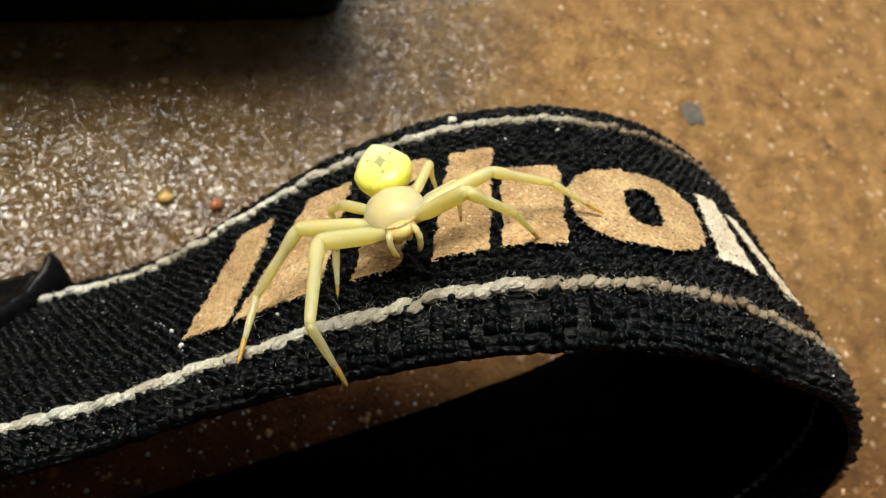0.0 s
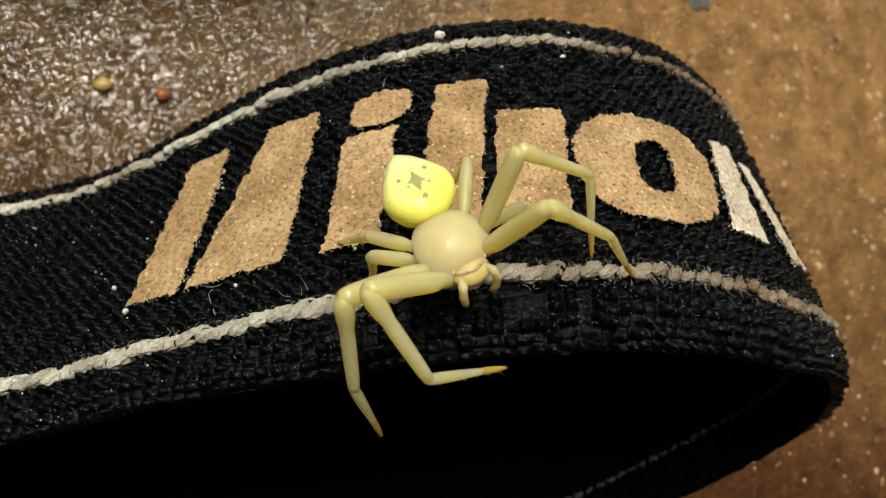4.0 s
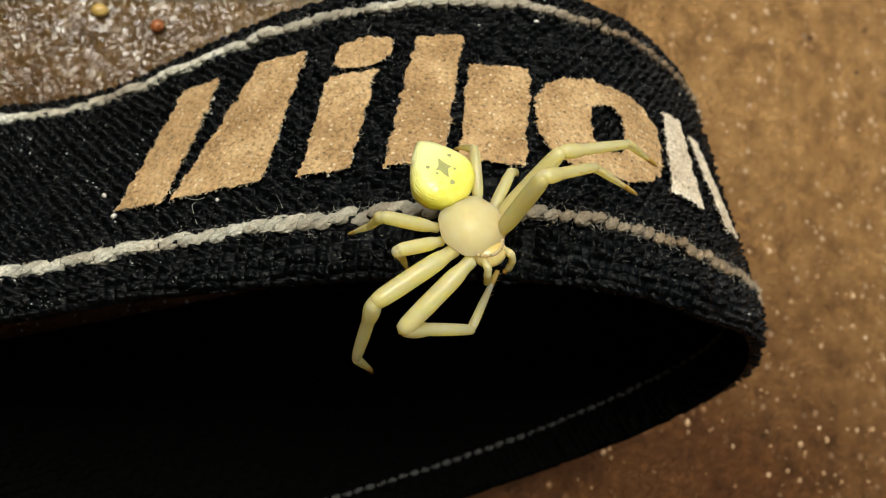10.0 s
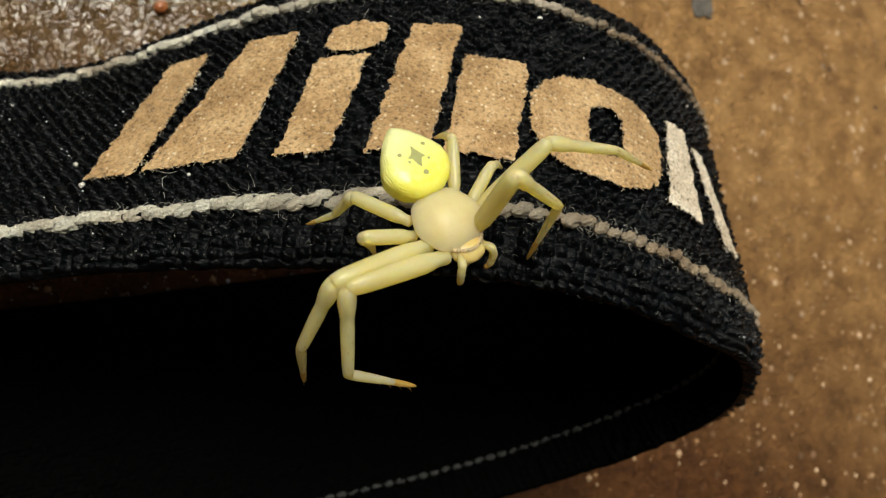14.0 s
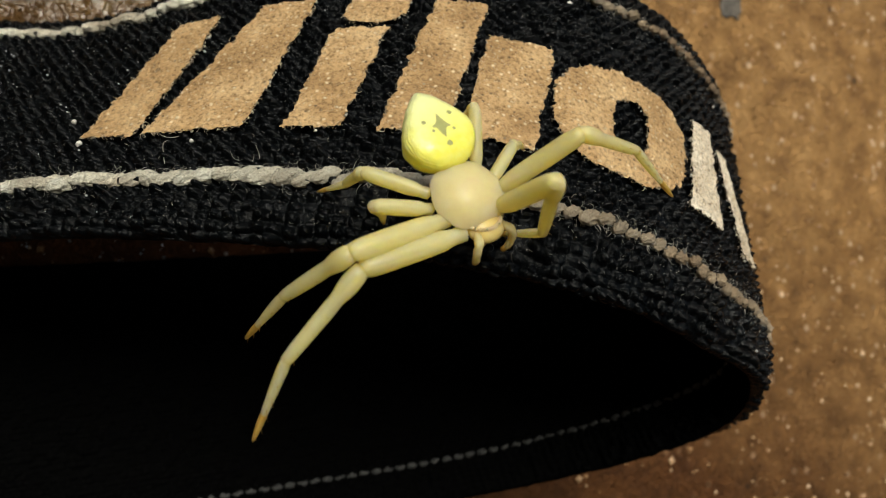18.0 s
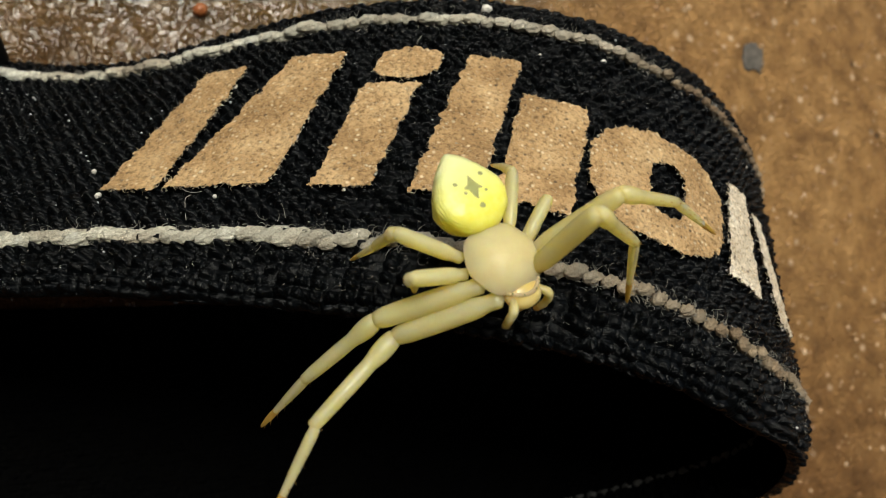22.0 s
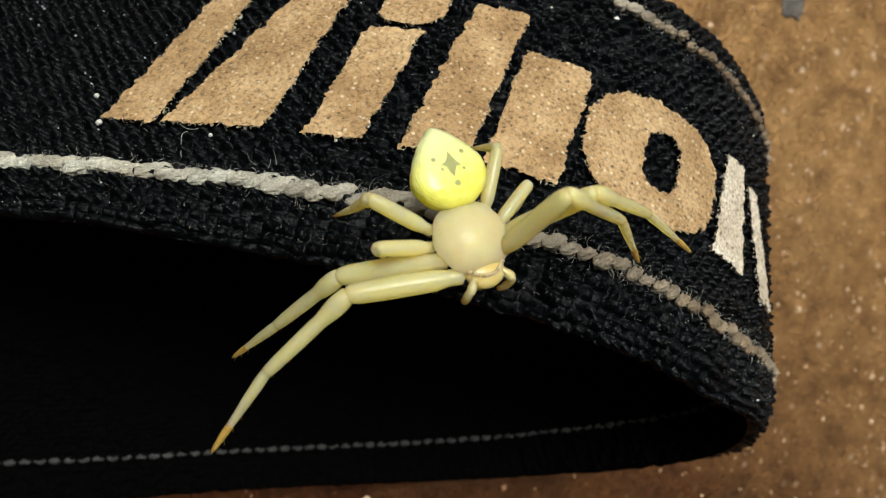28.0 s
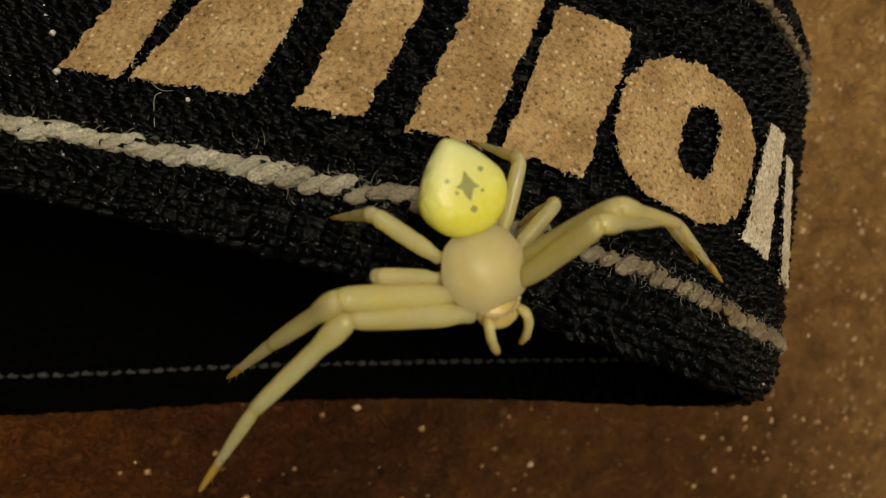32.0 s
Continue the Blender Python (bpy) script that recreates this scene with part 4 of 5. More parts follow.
        (28.0, (0.52, -0.43, -0.00), (0.54, -0.53, -0.33), (0.59, -0.64, -0.64)),
        (30.0, (0.50, -0.46, -0.02), (0.54, -0.51, -0.35), (0.60, -0.57, -0.68)),
        (32.0, (0.48, -0.48, -0.02), (0.53, -0.56, -0.35), (0.59, -0.64, -0.68)),
    ],
    "R1": [
        (0.0, (-0.56, 0.52, 0.37), (-0.96, 0.34, -0.22), (-1.19, 0.20, -0.80)),
        (1.0, (-0.48, 0.52, 0.44), (-0.90, 0.30, -0.12), (-1.11, 0.23, -0.72)),
        (2.0, (-0.50, 0.51, 0.43), (-0.92, 0.32, -0.15), (-1.14, 0.32, -0.75)),
        (2.5, (-0.47, 0.46, 0.47), (-0.86, 0.28, -0.12), (-1.15, 0.40, -0.68)),
        (3.0, (-0.54, 0.49, 0.42), (-1.01, 0.47, -0.14), (-1.35, 0.58, -0.68)),
        (4.0, (-0.42, 0.41, 0.53), (-0.90, 0.55, -0.01), (-1.15, 0.67, -0.58)),
        (4.5, (-0.42, 0.40, 0.53), (-0.85, 0.62, -0.02), (-1.03, 0.69, -0.63)),
        (6.5, (-0.19, 0.23, 0.63), (-0.75, 0.37, 0.17), (-1.06, 0.53, -0.36)),
        (7.0, (-0.25, 0.17, 0.63), (-0.82, 0.25, 0.18), (-1.19, 0.41, -0.32)),
        (8.0, (-0.23, 0.15, 0.63), (-0.84, 0.24, 0.22), (-1.25, 0.44, -0.23)),
        (9.0, (-0.30, 0.10, 0.62), (-0.95, 0.19, 0.30), (-1.38, 0.54, -0.03)),
        (10.5, (-0.30, 0.17, 0.62), (-0.96, 0.18, 0.30), (-1.42, 0.41, -0.07)),
        (12.0, (-0.24, 0.06, 0.62), (-0.91, 0.18, 0.36), (-1.37, 0.43, -0.02)),
        (13.0, (-0.25, 0.12, 0.63), (-0.91, 0.15, 0.30), (-1.38, 0.44, -0.03)),
        (14.0, (-0.17, 0.20, 0.63), (-0.68, 0.36, 0.12), (-0.63, 0.41, -0.51)),
        (17.0, (-0.20, 0.36, 0.60), (-0.37, 0.47, -0.11), (-0.36, 0.17, -0.68)),
        (18.0, (-0.16, 0.35, 0.60), (-0.37, 0.43, -0.10), (-0.39, 0.14, -0.67)),
        (19.0, (-0.28, 0.22, 0.62), (-0.78, 0.35, 0.09), (-0.84, 0.58, -0.50)),
        (21.0, (-0.30, 0.21, 0.62), (-0.82, 0.30, 0.10), (-0.91, 0.54, -0.49)),
        (23.0, (-0.22, 0.17, 0.63), (-0.76, 0.39, 0.18), (-0.92, 0.64, -0.39)),
        (24.0, (-0.24, 0.16, 0.63), (-0.78, 0.36, 0.17), (-0.91, 0.63, -0.40)),
        (25.5, (-0.26, 0.16, 0.63), (-0.81, 0.31, 0.16), (-0.93, 0.53, -0.43)),
        (27.5, (-0.42, 0.06, 0.57), (-0.98, 0.26, 0.15), (-1.24, 0.56, -0.35)),
        (28.0, (-0.37, 0.13, 0.60), (-0.94, 0.28, 0.17), (-1.28, 0.50, -0.33)),
        (30.0, (-0.43, -0.01, 0.56), (-1.03, 0.25, 0.22), (-1.41, 0.56, -0.18)),
        (32.0, (-0.43, -0.00, 0.56), (-1.06, 0.11, 0.20), (-1.43, 0.45, -0.20)),
    ],
    "R2": [
        (0.0, (-0.91, -0.12, -0.09), (-1.48, -0.20, -0.54), (-1.91, -0.01, -0.98)),
        (1.0, (-0.84, 0.27, 0.17), (-1.41, 0.28, -0.28), (-1.77, 0.51, -0.76)),
        (2.0, (-0.85, 0.26, 0.16), (-1.38, 0.33, -0.33), (-1.76, 0.59, -0.78)),
        (2.5, (-0.85, 0.29, 0.11), (-1.35, 0.47, -0.39), (-1.62, 0.85, -0.84)),
        (3.0, (-0.80, 0.34, 0.21), (-1.30, 0.58, -0.27), (-1.35, 0.94, -0.79)),
        (4.0, (-0.51, -0.01, 0.56), (-1.05, 0.13, 0.10), (-0.94, 0.43, -0.46)),
        (4.5, (-0.48, -0.03, 0.58), (-1.09, 0.09, 0.20), (-1.34, 0.38, -0.31)),
        (6.5, (-0.51, 0.02, 0.57), (-1.08, -0.04, 0.13), (-1.59, 0.06, -0.24)),
        (7.0, (-0.88, -0.15, 0.10), (-1.47, -0.26, -0.31), (-2.00, -0.14, -0.65)),
        (8.0, (-0.54, -0.02, 0.55), (-1.16, -0.07, 0.17), (-1.66, 0.01, -0.21)),
        (9.0, (-0.55, -0.00, 0.55), (-1.23, 0.10, 0.33), (-1.67, 0.39, -0.03)),
        (10.5, (-0.76, -0.02, 0.38), (-1.45, 0.12, 0.20), (-1.91, 0.27, -0.21)),
        (12.0, (-0.76, -0.06, 0.37), (-1.44, 0.10, 0.16), (-1.94, 0.31, -0.17)),
        (13.0, (-0.76, -0.04, 0.38), (-1.44, 0.13, 0.20), (-1.91, 0.37, -0.17)),
        (14.0, (-0.74, 0.02, 0.40), (-1.40, 0.23, 0.16), (-1.90, 0.40, -0.20)),
        (17.0, (-0.62, 0.10, 0.50), (-1.27, 0.28, 0.21), (-1.67, 0.62, -0.15)),
        (18.0, (-0.59, 0.12, 0.52), (-1.21, 0.27, 0.18), (-1.61, 0.61, -0.20)),
        (19.0, (-0.60, 0.13, 0.52), (-1.23, 0.31, 0.20), (-1.69, 0.54, -0.17)),
        (21.0, (-0.67, 0.10, 0.47), (-1.30, 0.21, 0.13), (-1.79, 0.42, -0.24)),
        (23.0, (-0.51, 0.14, 0.56), (-1.16, 0.32, 0.30), (-1.62, 0.64, -0.01)),
        (24.0, (-0.56, 0.09, 0.54), (-1.20, 0.29, 0.25), (-1.68, 0.57, -0.07)),
        (25.5, (-0.59, 0.09, 0.52), (-1.24, 0.17, 0.20), (-1.68, 0.50, -0.12)),
        (27.5, (-0.61, 0.04, 0.51), (-1.22, 0.26, 0.19), (-1.66, 0.56, -0.17)),
        (28.0, (-0.63, 0.14, 0.49), (-1.22, 0.28, 0.09), (-1.67, 0.58, -0.25)),
        (30.0, (-0.50, -0.03, 0.57), (-1.06, 0.22, 0.19), (-1.44, 0.61, -0.15)),
        (32.0, (-0.59, -0.05, 0.52), (-1.17, 0.16, 0.12), (-1.52, 0.61, -0.16)),
    ],
    "R3": [
        (0.0, (-0.61, -0.15, -0.12), (-0.58, -0.16, -0.37), (-0.56, -0.17, -0.61)),
        (1.0, (-0.53, -0.28, -0.15), (-0.54, -0.26, -0.40), (-0.53, -0.24, -0.65)),
        (2.0, (-0.50, -0.31, -0.14), (-0.53, -0.30, -0.39), (-0.54, -0.28, -0.64)),
        (2.5, (-0.49, -0.31, -0.20), (-0.59, -0.21, -0.40), (-0.60, -0.20, -0.65)),
        (3.0, (-0.56, -0.24, -0.14), (-0.65, -0.14, -0.35), (-0.64, -0.22, -0.59)),
        (4.0, (-0.62, -0.03, -0.13), (-0.69, -0.05, -0.37), (-0.71, -0.05, -0.62)),
        (4.5, (-0.62, -0.07, -0.15), (-0.78, -0.05, -0.33), (-0.92, -0.02, -0.54)),
        (6.5, (-0.57, -0.22, -0.15), (-0.75, -0.26, -0.32), (-0.91, -0.27, -0.51)),
        (7.0, (-0.56, -0.24, -0.13), (-0.74, -0.28, -0.30), (-0.89, -0.29, -0.50)),
        (8.0, (-0.57, -0.24, -0.10), (-0.76, -0.28, -0.26), (-0.92, -0.29, -0.44)),
        (9.0, (-0.56, -0.23, -0.05), (-0.74, -0.27, -0.23), (-0.88, -0.28, -0.43)),
        (10.5, (-0.57, -0.22, -0.03), (-0.74, -0.28, -0.20), (-0.87, -0.32, -0.41)),
        (12.0, (-0.58, -0.22, -0.08), (-0.75, -0.26, -0.25), (-0.89, -0.28, -0.46)),
        (13.0, (-0.58, -0.21, -0.05), (-0.75, -0.26, -0.22), (-0.89, -0.29, -0.42)),
        (14.0, (-0.58, -0.21, -0.06), (-0.76, -0.27, -0.21), (-0.92, -0.30, -0.41)),
        (17.0, (-0.58, -0.21, -0.08), (-0.75, -0.27, -0.25), (-0.90, -0.31, -0.45)),
        (18.0, (-0.57, -0.22, -0.09), (-0.75, -0.27, -0.25), (-0.91, -0.30, -0.45)),
        (19.0, (-0.54, -0.21, 0.06), (-0.57, -0.28, -0.17), (-0.52, -0.22, -0.41)),
        (21.0, (-0.53, -0.24, 0.03), (-0.52, -0.19, -0.21), (-0.50, -0.14, -0.46)),
        (23.0, (-0.57, -0.20, -0.00), (-0.56, -0.14, -0.24), (-0.53, -0.07, -0.48)),
        (24.0, (-0.56, -0.21, 0.00), (-0.56, -0.19, -0.25), (-0.55, -0.17, -0.50)),
        (25.5, (-0.55, -0.20, 0.07), (-0.58, -0.18, -0.18), (-0.55, -0.20, -0.43)),
        (27.5, (-0.56, -0.21, 0.01), (-0.57, -0.16, -0.24), (-0.56, -0.12, -0.48)),
        (28.0, (-0.56, -0.22, -0.02), (-0.51, -0.15, -0.25), (-0.48, -0.17, -0.50)),
        (30.0, (-0.58, -0.20, -0.03), (-0.52, -0.19, -0.27), (-0.49, -0.17, -0.52)),
        (32.0, (-0.58, -0.21, -0.05), (-0.50, -0.20, -0.29), (-0.50, -0.17, -0.54)),
    ],
    "R4": [
        (0.0, (-0.44, -0.51, -0.11), (-0.45, -0.68, -0.41), (-0.47, -0.74, -0.74)),
        (1.0, (-0.42, -0.53, -0.11), (-0.49, -0.66, -0.41), (-0.55, -0.74, -0.74)),
        (2.0, (-0.40, -0.54, -0.09), (-0.44, -0.72, -0.37), (-0.48, -0.80, -0.70)),
        (2.5, (-0.43, -0.52, -0.10), (-0.45, -0.69, -0.39), (-0.49, -0.81, -0.71)),
        (3.0, (-0.47, -0.49, -0.11), (-0.57, -0.75, -0.30), (-0.65, -1.01, -0.51)),
        (4.0, (-0.46, -0.49, -0.00), (-0.53, -0.66, -0.29), (-0.54, -0.77, -0.61)),
        (4.5, (-0.44, -0.50, 0.01), (-0.48, -0.63, -0.30), (-0.48, -0.71, -0.63)),
        (6.5, (-0.46, -0.49, -0.19), (-0.58, -0.72, -0.42), (-0.67, -0.93, -0.67)),
        (7.0, (-0.41, -0.53, -0.11), (-0.54, -0.70, -0.38), (-0.63, -0.83, -0.67)),
        (8.0, (-0.44, -0.52, -0.08), (-0.59, -0.68, -0.34), (-0.72, -0.80, -0.63)),
        (9.0, (-0.40, -0.53, -0.01), (-0.52, -0.69, -0.29), (-0.62, -0.81, -0.59)),
        (10.5, (-0.42, -0.51, 0.01), (-0.54, -0.70, -0.25), (-0.64, -0.86, -0.53)),
        (12.0, (-0.42, -0.53, -0.05), (-0.54, -0.70, -0.32), (-0.64, -0.84, -0.61)),
        (13.0, (-0.43, -0.52, -0.03), (-0.56, -0.70, -0.29), (-0.67, -0.84, -0.58)),
        (14.0, (-0.43, -0.51, 0.01), (-0.57, -0.70, -0.24), (-0.68, -0.86, -0.52)),
        (17.0, (-0.44, -0.51, -0.01), (-0.57, -0.69, -0.27), (-0.67, -0.84, -0.56)),
        (18.0, (-0.37, -0.52, 0.07), (-0.44, -0.61, -0.25), (-0.50, -0.68, -0.58)),
        (19.0, (-0.44, -0.50, -0.01), (-0.58, -0.67, -0.27), (-0.70, -0.81, -0.56)),
        (21.0, (-0.43, -0.51, 0.00), (-0.57, -0.70, -0.24), (-0.70, -0.87, -0.51)),
        (23.0, (-0.49, -0.48, -0.04), (-0.66, -0.64, -0.29), (-0.80, -0.79, -0.56)),
        (24.0, (-0.47, -0.49, -0.03), (-0.63, -0.65, -0.28), (-0.78, -0.79, -0.56)),
        (25.5, (-0.41, -0.49, 0.07), (-0.53, -0.67, -0.19), (-0.61, -0.83, -0.48)),
        (27.5, (-0.44, -0.51, -0.01), (-0.56, -0.66, -0.29), (-0.64, -0.78, -0.60)),
        (28.0, (-0.43, -0.50, 0.04), (-0.52, -0.66, -0.25), (-0.59, -0.81, -0.54)),
        (30.0, (-0.41, -0.52, 0.01), (-0.48, -0.65, -0.29), (-0.52, -0.76, -0.61)),
        (32.0, (-0.44, -0.51, -0.01), (-0.46, -0.66, -0.31), (-0.46, -0.82, -0.61)),
    ],
}
# feelers: seconds, tilt, turn
PALPS = [(0.0, -10, 5), (2.5, -10, 5), (4.5, -20, 0), (6.5, -25, -10), (9.0, -5, 10), (12.0, -20, 0), (13.0, 5, 10), (14.0, -10, -5), (17.0, 0, 5), (19.0, -15, -15), (28.0, -20, -15), (30.0, -20, -10), (31.2, 25, 5), (32.0, 28, 8)]

# ---- the crab spider ----
def make_chitin(name, dark, light, sss, rough, rear=None, thin=0.35):
    m, t, b = material(name, rough, spec=0.4)
    v = coords(t, 1.0)
    fine = noise_tex(t, v, 60.0, 3.0)
    mid = noise_tex(t, v, 22.0 if rear else 9.0, 3.0)
    c = ramp(t, mid, (0.3, dark), (0.7, light))
    if rear:
        pos = t.nodes.new("ShaderNodeSeparateXYZ")
        t.links.new(v, pos.inputs[0])
        back = node(t, "ShaderNodeMapRange", From_Min=0.12, From_Max=-0.2, To_Min=0.0, To_Max=1.0)
        t.links.new(pos.outputs["Y"], back.inputs["Value"])
        c = mix(t, "MIX", back.outputs["Result"], c, rear)
    c = mix(t, "MULTIPLY", 0.12, c, ramp(t, fine, (0.3, grey(0.82)), (0.7, grey(1.05))))
    t.links.new(c, b.inputs["Base Color"])
    b.inputs["Subsurface Weight"].default_value = sss
    b.inputs["Subsurface Radius"].default_value = (1.0, 0.85, 0.4)
    b.inputs["Subsurface Scale"].default_value = 0.26 * CM
    bump(t, b, mid if rear else fine, 0.35, 0.02 if rear else 0.006)
    b.inputs["Coat Weight"].default_value = 0.25
    b.inputs["Coat Roughness"].default_value = 0.06
    # light that passes through the thin skin
    through_skin = t.nodes.new("ShaderNodeBsdfTranslucent")
    t.links.new(c, through_skin.inputs["Color"])
    blend = t.nodes.new("ShaderNodeMixShader")
    blend.inputs[0].default_value = thin
    t.links.new(b.outputs[0], blend.inputs[1])
    t.links.new(through_skin.outputs[0], blend.inputs[2])
    out = next(n for n in t.nodes if n.type == "OUTPUT_MATERIAL")
    t.links.new(blend.outputs[0], out.inputs["Surface"])
    return m


CREAM = make_chitin("pale_cream_chitin", (0.95, 0.83, 0.375), (0.97, 0.88, 0.46), 1.0, 0.2, thin=0.5)
SHELL = make_chitin("pale_carapace_chitin", (0.83, 0.725, 0.39), (0.88, 0.79, 0.47), 1.0, 0.36, thin=0.42)
YELLOW = make_chitin("yellow_abdomen_skin", (0.93, 0.86, 0.09), (0.95, 0.91, 0.2), 0.5, 0.42, (0.92, 0.94, 0.4), 0.1)
HONEY = make_chitin("honey_chitin", (0.82, 0.58, 0.17), (0.88, 0.68, 0.27), 0.6, 0.28, thin=0.15)
FEELER = make_chitin("pale_honey_chitin", (0.82, 0.58, 0.2), (0.88, 0.68, 0.3), 0.8, 0.28, thin=0.2)
RIDGE = make_chitin("pale_gold_ridge", (0.88, 0.70, 0.32), (0.93, 0.79, 0.44), 0.5, 0.3)
MEMBRANE = make_chitin("whitish_joint_skin", (0.80, 0.76, 0.52), (0.86, 0.82, 0.62), 0.0, 0.25)
AMBER = make_chitin("amber_chitin", (0.62, 0.34, 0.06), (0.78, 0.52, 0.13), 0.35, 0.32)
OLIVE = make_chitin("olive_mark", (0.33, 0.33, 0.10), (0.44, 0.44, 0.15), 0.2, 0.6, thin=0.0)


def spine_row(length, start, stop, count, radius_at, side, long):
    """Thin spines along one side of a limb."""
    out = []
    for i in range(count):
        z = length * (start + (stop - start) * i / max(count - 1, 1))
        base = np.array([side * radius_at * 0.85, 0.3 * radius_at * (-1) ** i, z])
        tip = base + np.array([side * long, 0.2 * long * (-1) ** i, 0.75 * long])
        r = 0.0035
        v = [base + (r, 0, 0), base + (-r * 0.5, r * 0.8, 0), base + (-r * 0.5, -r * 0.8, 0), tip]
        out.append((np.array(v), [[0, 1, 3], [1, 2, 3], [2, 0, 3], [0, 2, 1]]))
    return join(*out)


FEMUR = [(0, 0.06), (0.06, 0.068), (0.1, 0.054), (0.13, 0.056), (0.17, 0.074), (0.3, 0.081), (0.65, 0.082), (0.9, 0.078), (0.97, 0.07), (1, 0.06)]
TIBIA = [(0, 0.056), (0.05, 0.067), (0.16, 0.07), (0.27, 0.06), (0.315, 0.045), (0.36, 0.053), (0.6, 0.052), (0.9, 0.047), (1, 0.040)]
METATARSUS = [(0, 0.034), (0.15, 0.039), (0.55, 0.034), (0.8, 0.028), (1, 0.024)]
TARSUS = [(0, 0.024), (0.3, 0.025), (0.8, 0.017), (1, 0.010)]


def build_leg(number, spider, girth):
    """Femur, tibia with patella, metatarsus with tarsus, as rigid pieces along +z."""
    front = number in (1, 2)
    lf, lt, lm = LEG_LENGTHS[number]
    s = girth * (1.0 if front else 0.72)
    femur = part("femur", mesh_from("femur", *lathe(lf, FEMUR, flat=0.9, s=s), CREAM), spider)
    tibia = part("tibia", mesh_from("tibia", *lathe(lt, TIBIA, flat=0.92, s=s), CREAM), spider)
    meta = part("metatarsus", mesh_from("metatarsus", *lathe(lm * 0.66, METATARSUS, s=s), CREAM), spider)
    part("tarsus", mesh_from("tarsus", *lathe(lm * 0.34, TARSUS, z0=lm * 0.66, s=s), AMBER), meta, "amber foot")
    claw = [lathe(0.025, [(0, 0.006), (1, 0.001)], 6, z0=lm * 0.99, bow=0.006)]
    part("claw", mesh_from("claw", *join(*claw), AMBER), meta)
    if front:
        part("spines", mesh_from("spines", *spine_row(lm, 0.08, 0.9, 11, 0.024, 1, 0.035), AMBER), meta)
        part("spines", mesh_from("spines", *spine_row(lt, 0.45, 0.95, 6, 0.040, 1, 0.03), AMBER), tibia)
    ring = lathe(0.009, [(0, 0.056), (0.5, 0.062), (1, 0.056)], 14, z0=lf * 0.965, s=s)
    part("joint_membrane", mesh_from("joint_membrane", *ring, MEMBRANE), femur, "whitish joint ring")
    knee = lathe(0.012, [(0, 0.044), (0.5, 0.05), (1, 0.044)], 14, z0=lt * 0.307, s=s)
    part("joint_membrane", mesh_from("joint_membrane", *knee, MEMBRANE), tibia, "whitish joint ring")
    collar = lathe(0.014, [(0, 0.05), (0.5, 0.0565), (1, 0.05)], 14, z0=lf * 0.105, s=s)
    part("joint_membrane", mesh_from("joint_membrane", *collar, MEMBRANE), femur, "whitish joint ring")
    return femur, tibia, meta


def abdomen_shape(a):
    """Outline radius of the kite-shaped abdomen at angle a (0 ahead)."""
    x, y = np.sin(a), np.cos(a)
    k = np.clip(0.5 - 3.0 * y, 0, 1)
    k = k * k * (3 - 2 * k)
    ry = np.where(y < 0, 0.295, 0.25)
    p = 2.1 * (1 - k) + 1.32 * k
    return 1.0 / ((np.abs(x) / 0.26) ** p + (np.abs(y) / ry) ** p) ** (1 / p)


def abdomen_point(p, a):
    """A point of the abdomen: p from the top (0) to the underside (pi), a round it."""
    rear = np.clip(-np.cos(a), 0, 1)
    widest = 0.075 + 0.035 * rear ** 2
    c, s = np.cos(p), np.clip(np.sin(p), 0, 1)
    r = abdomen_shape(a) * s ** np.where(c > 0, 0.62, 0.85)
    z = widest + np.where(c > 0, (0.165 - widest) * np.abs(c) ** 0.95, -0.29 * np.abs(c) ** 1.15)
    fold = np.exp(-(((p - 1.5) / 0.42) ** 2)) * (0.65 - 0.35 * np.cos(a))
    r = r + 0.008 * fold * np.sin(34 * p - 3.0 * np.sin(2 * a) + 2.5 * np.sin(5 * a) + 1.6 * np.sin(11 * a + 4 * p)) * (s > 0.2)
    return np.stack([r * np.sin(a), r * np.cos(a), z], -1)


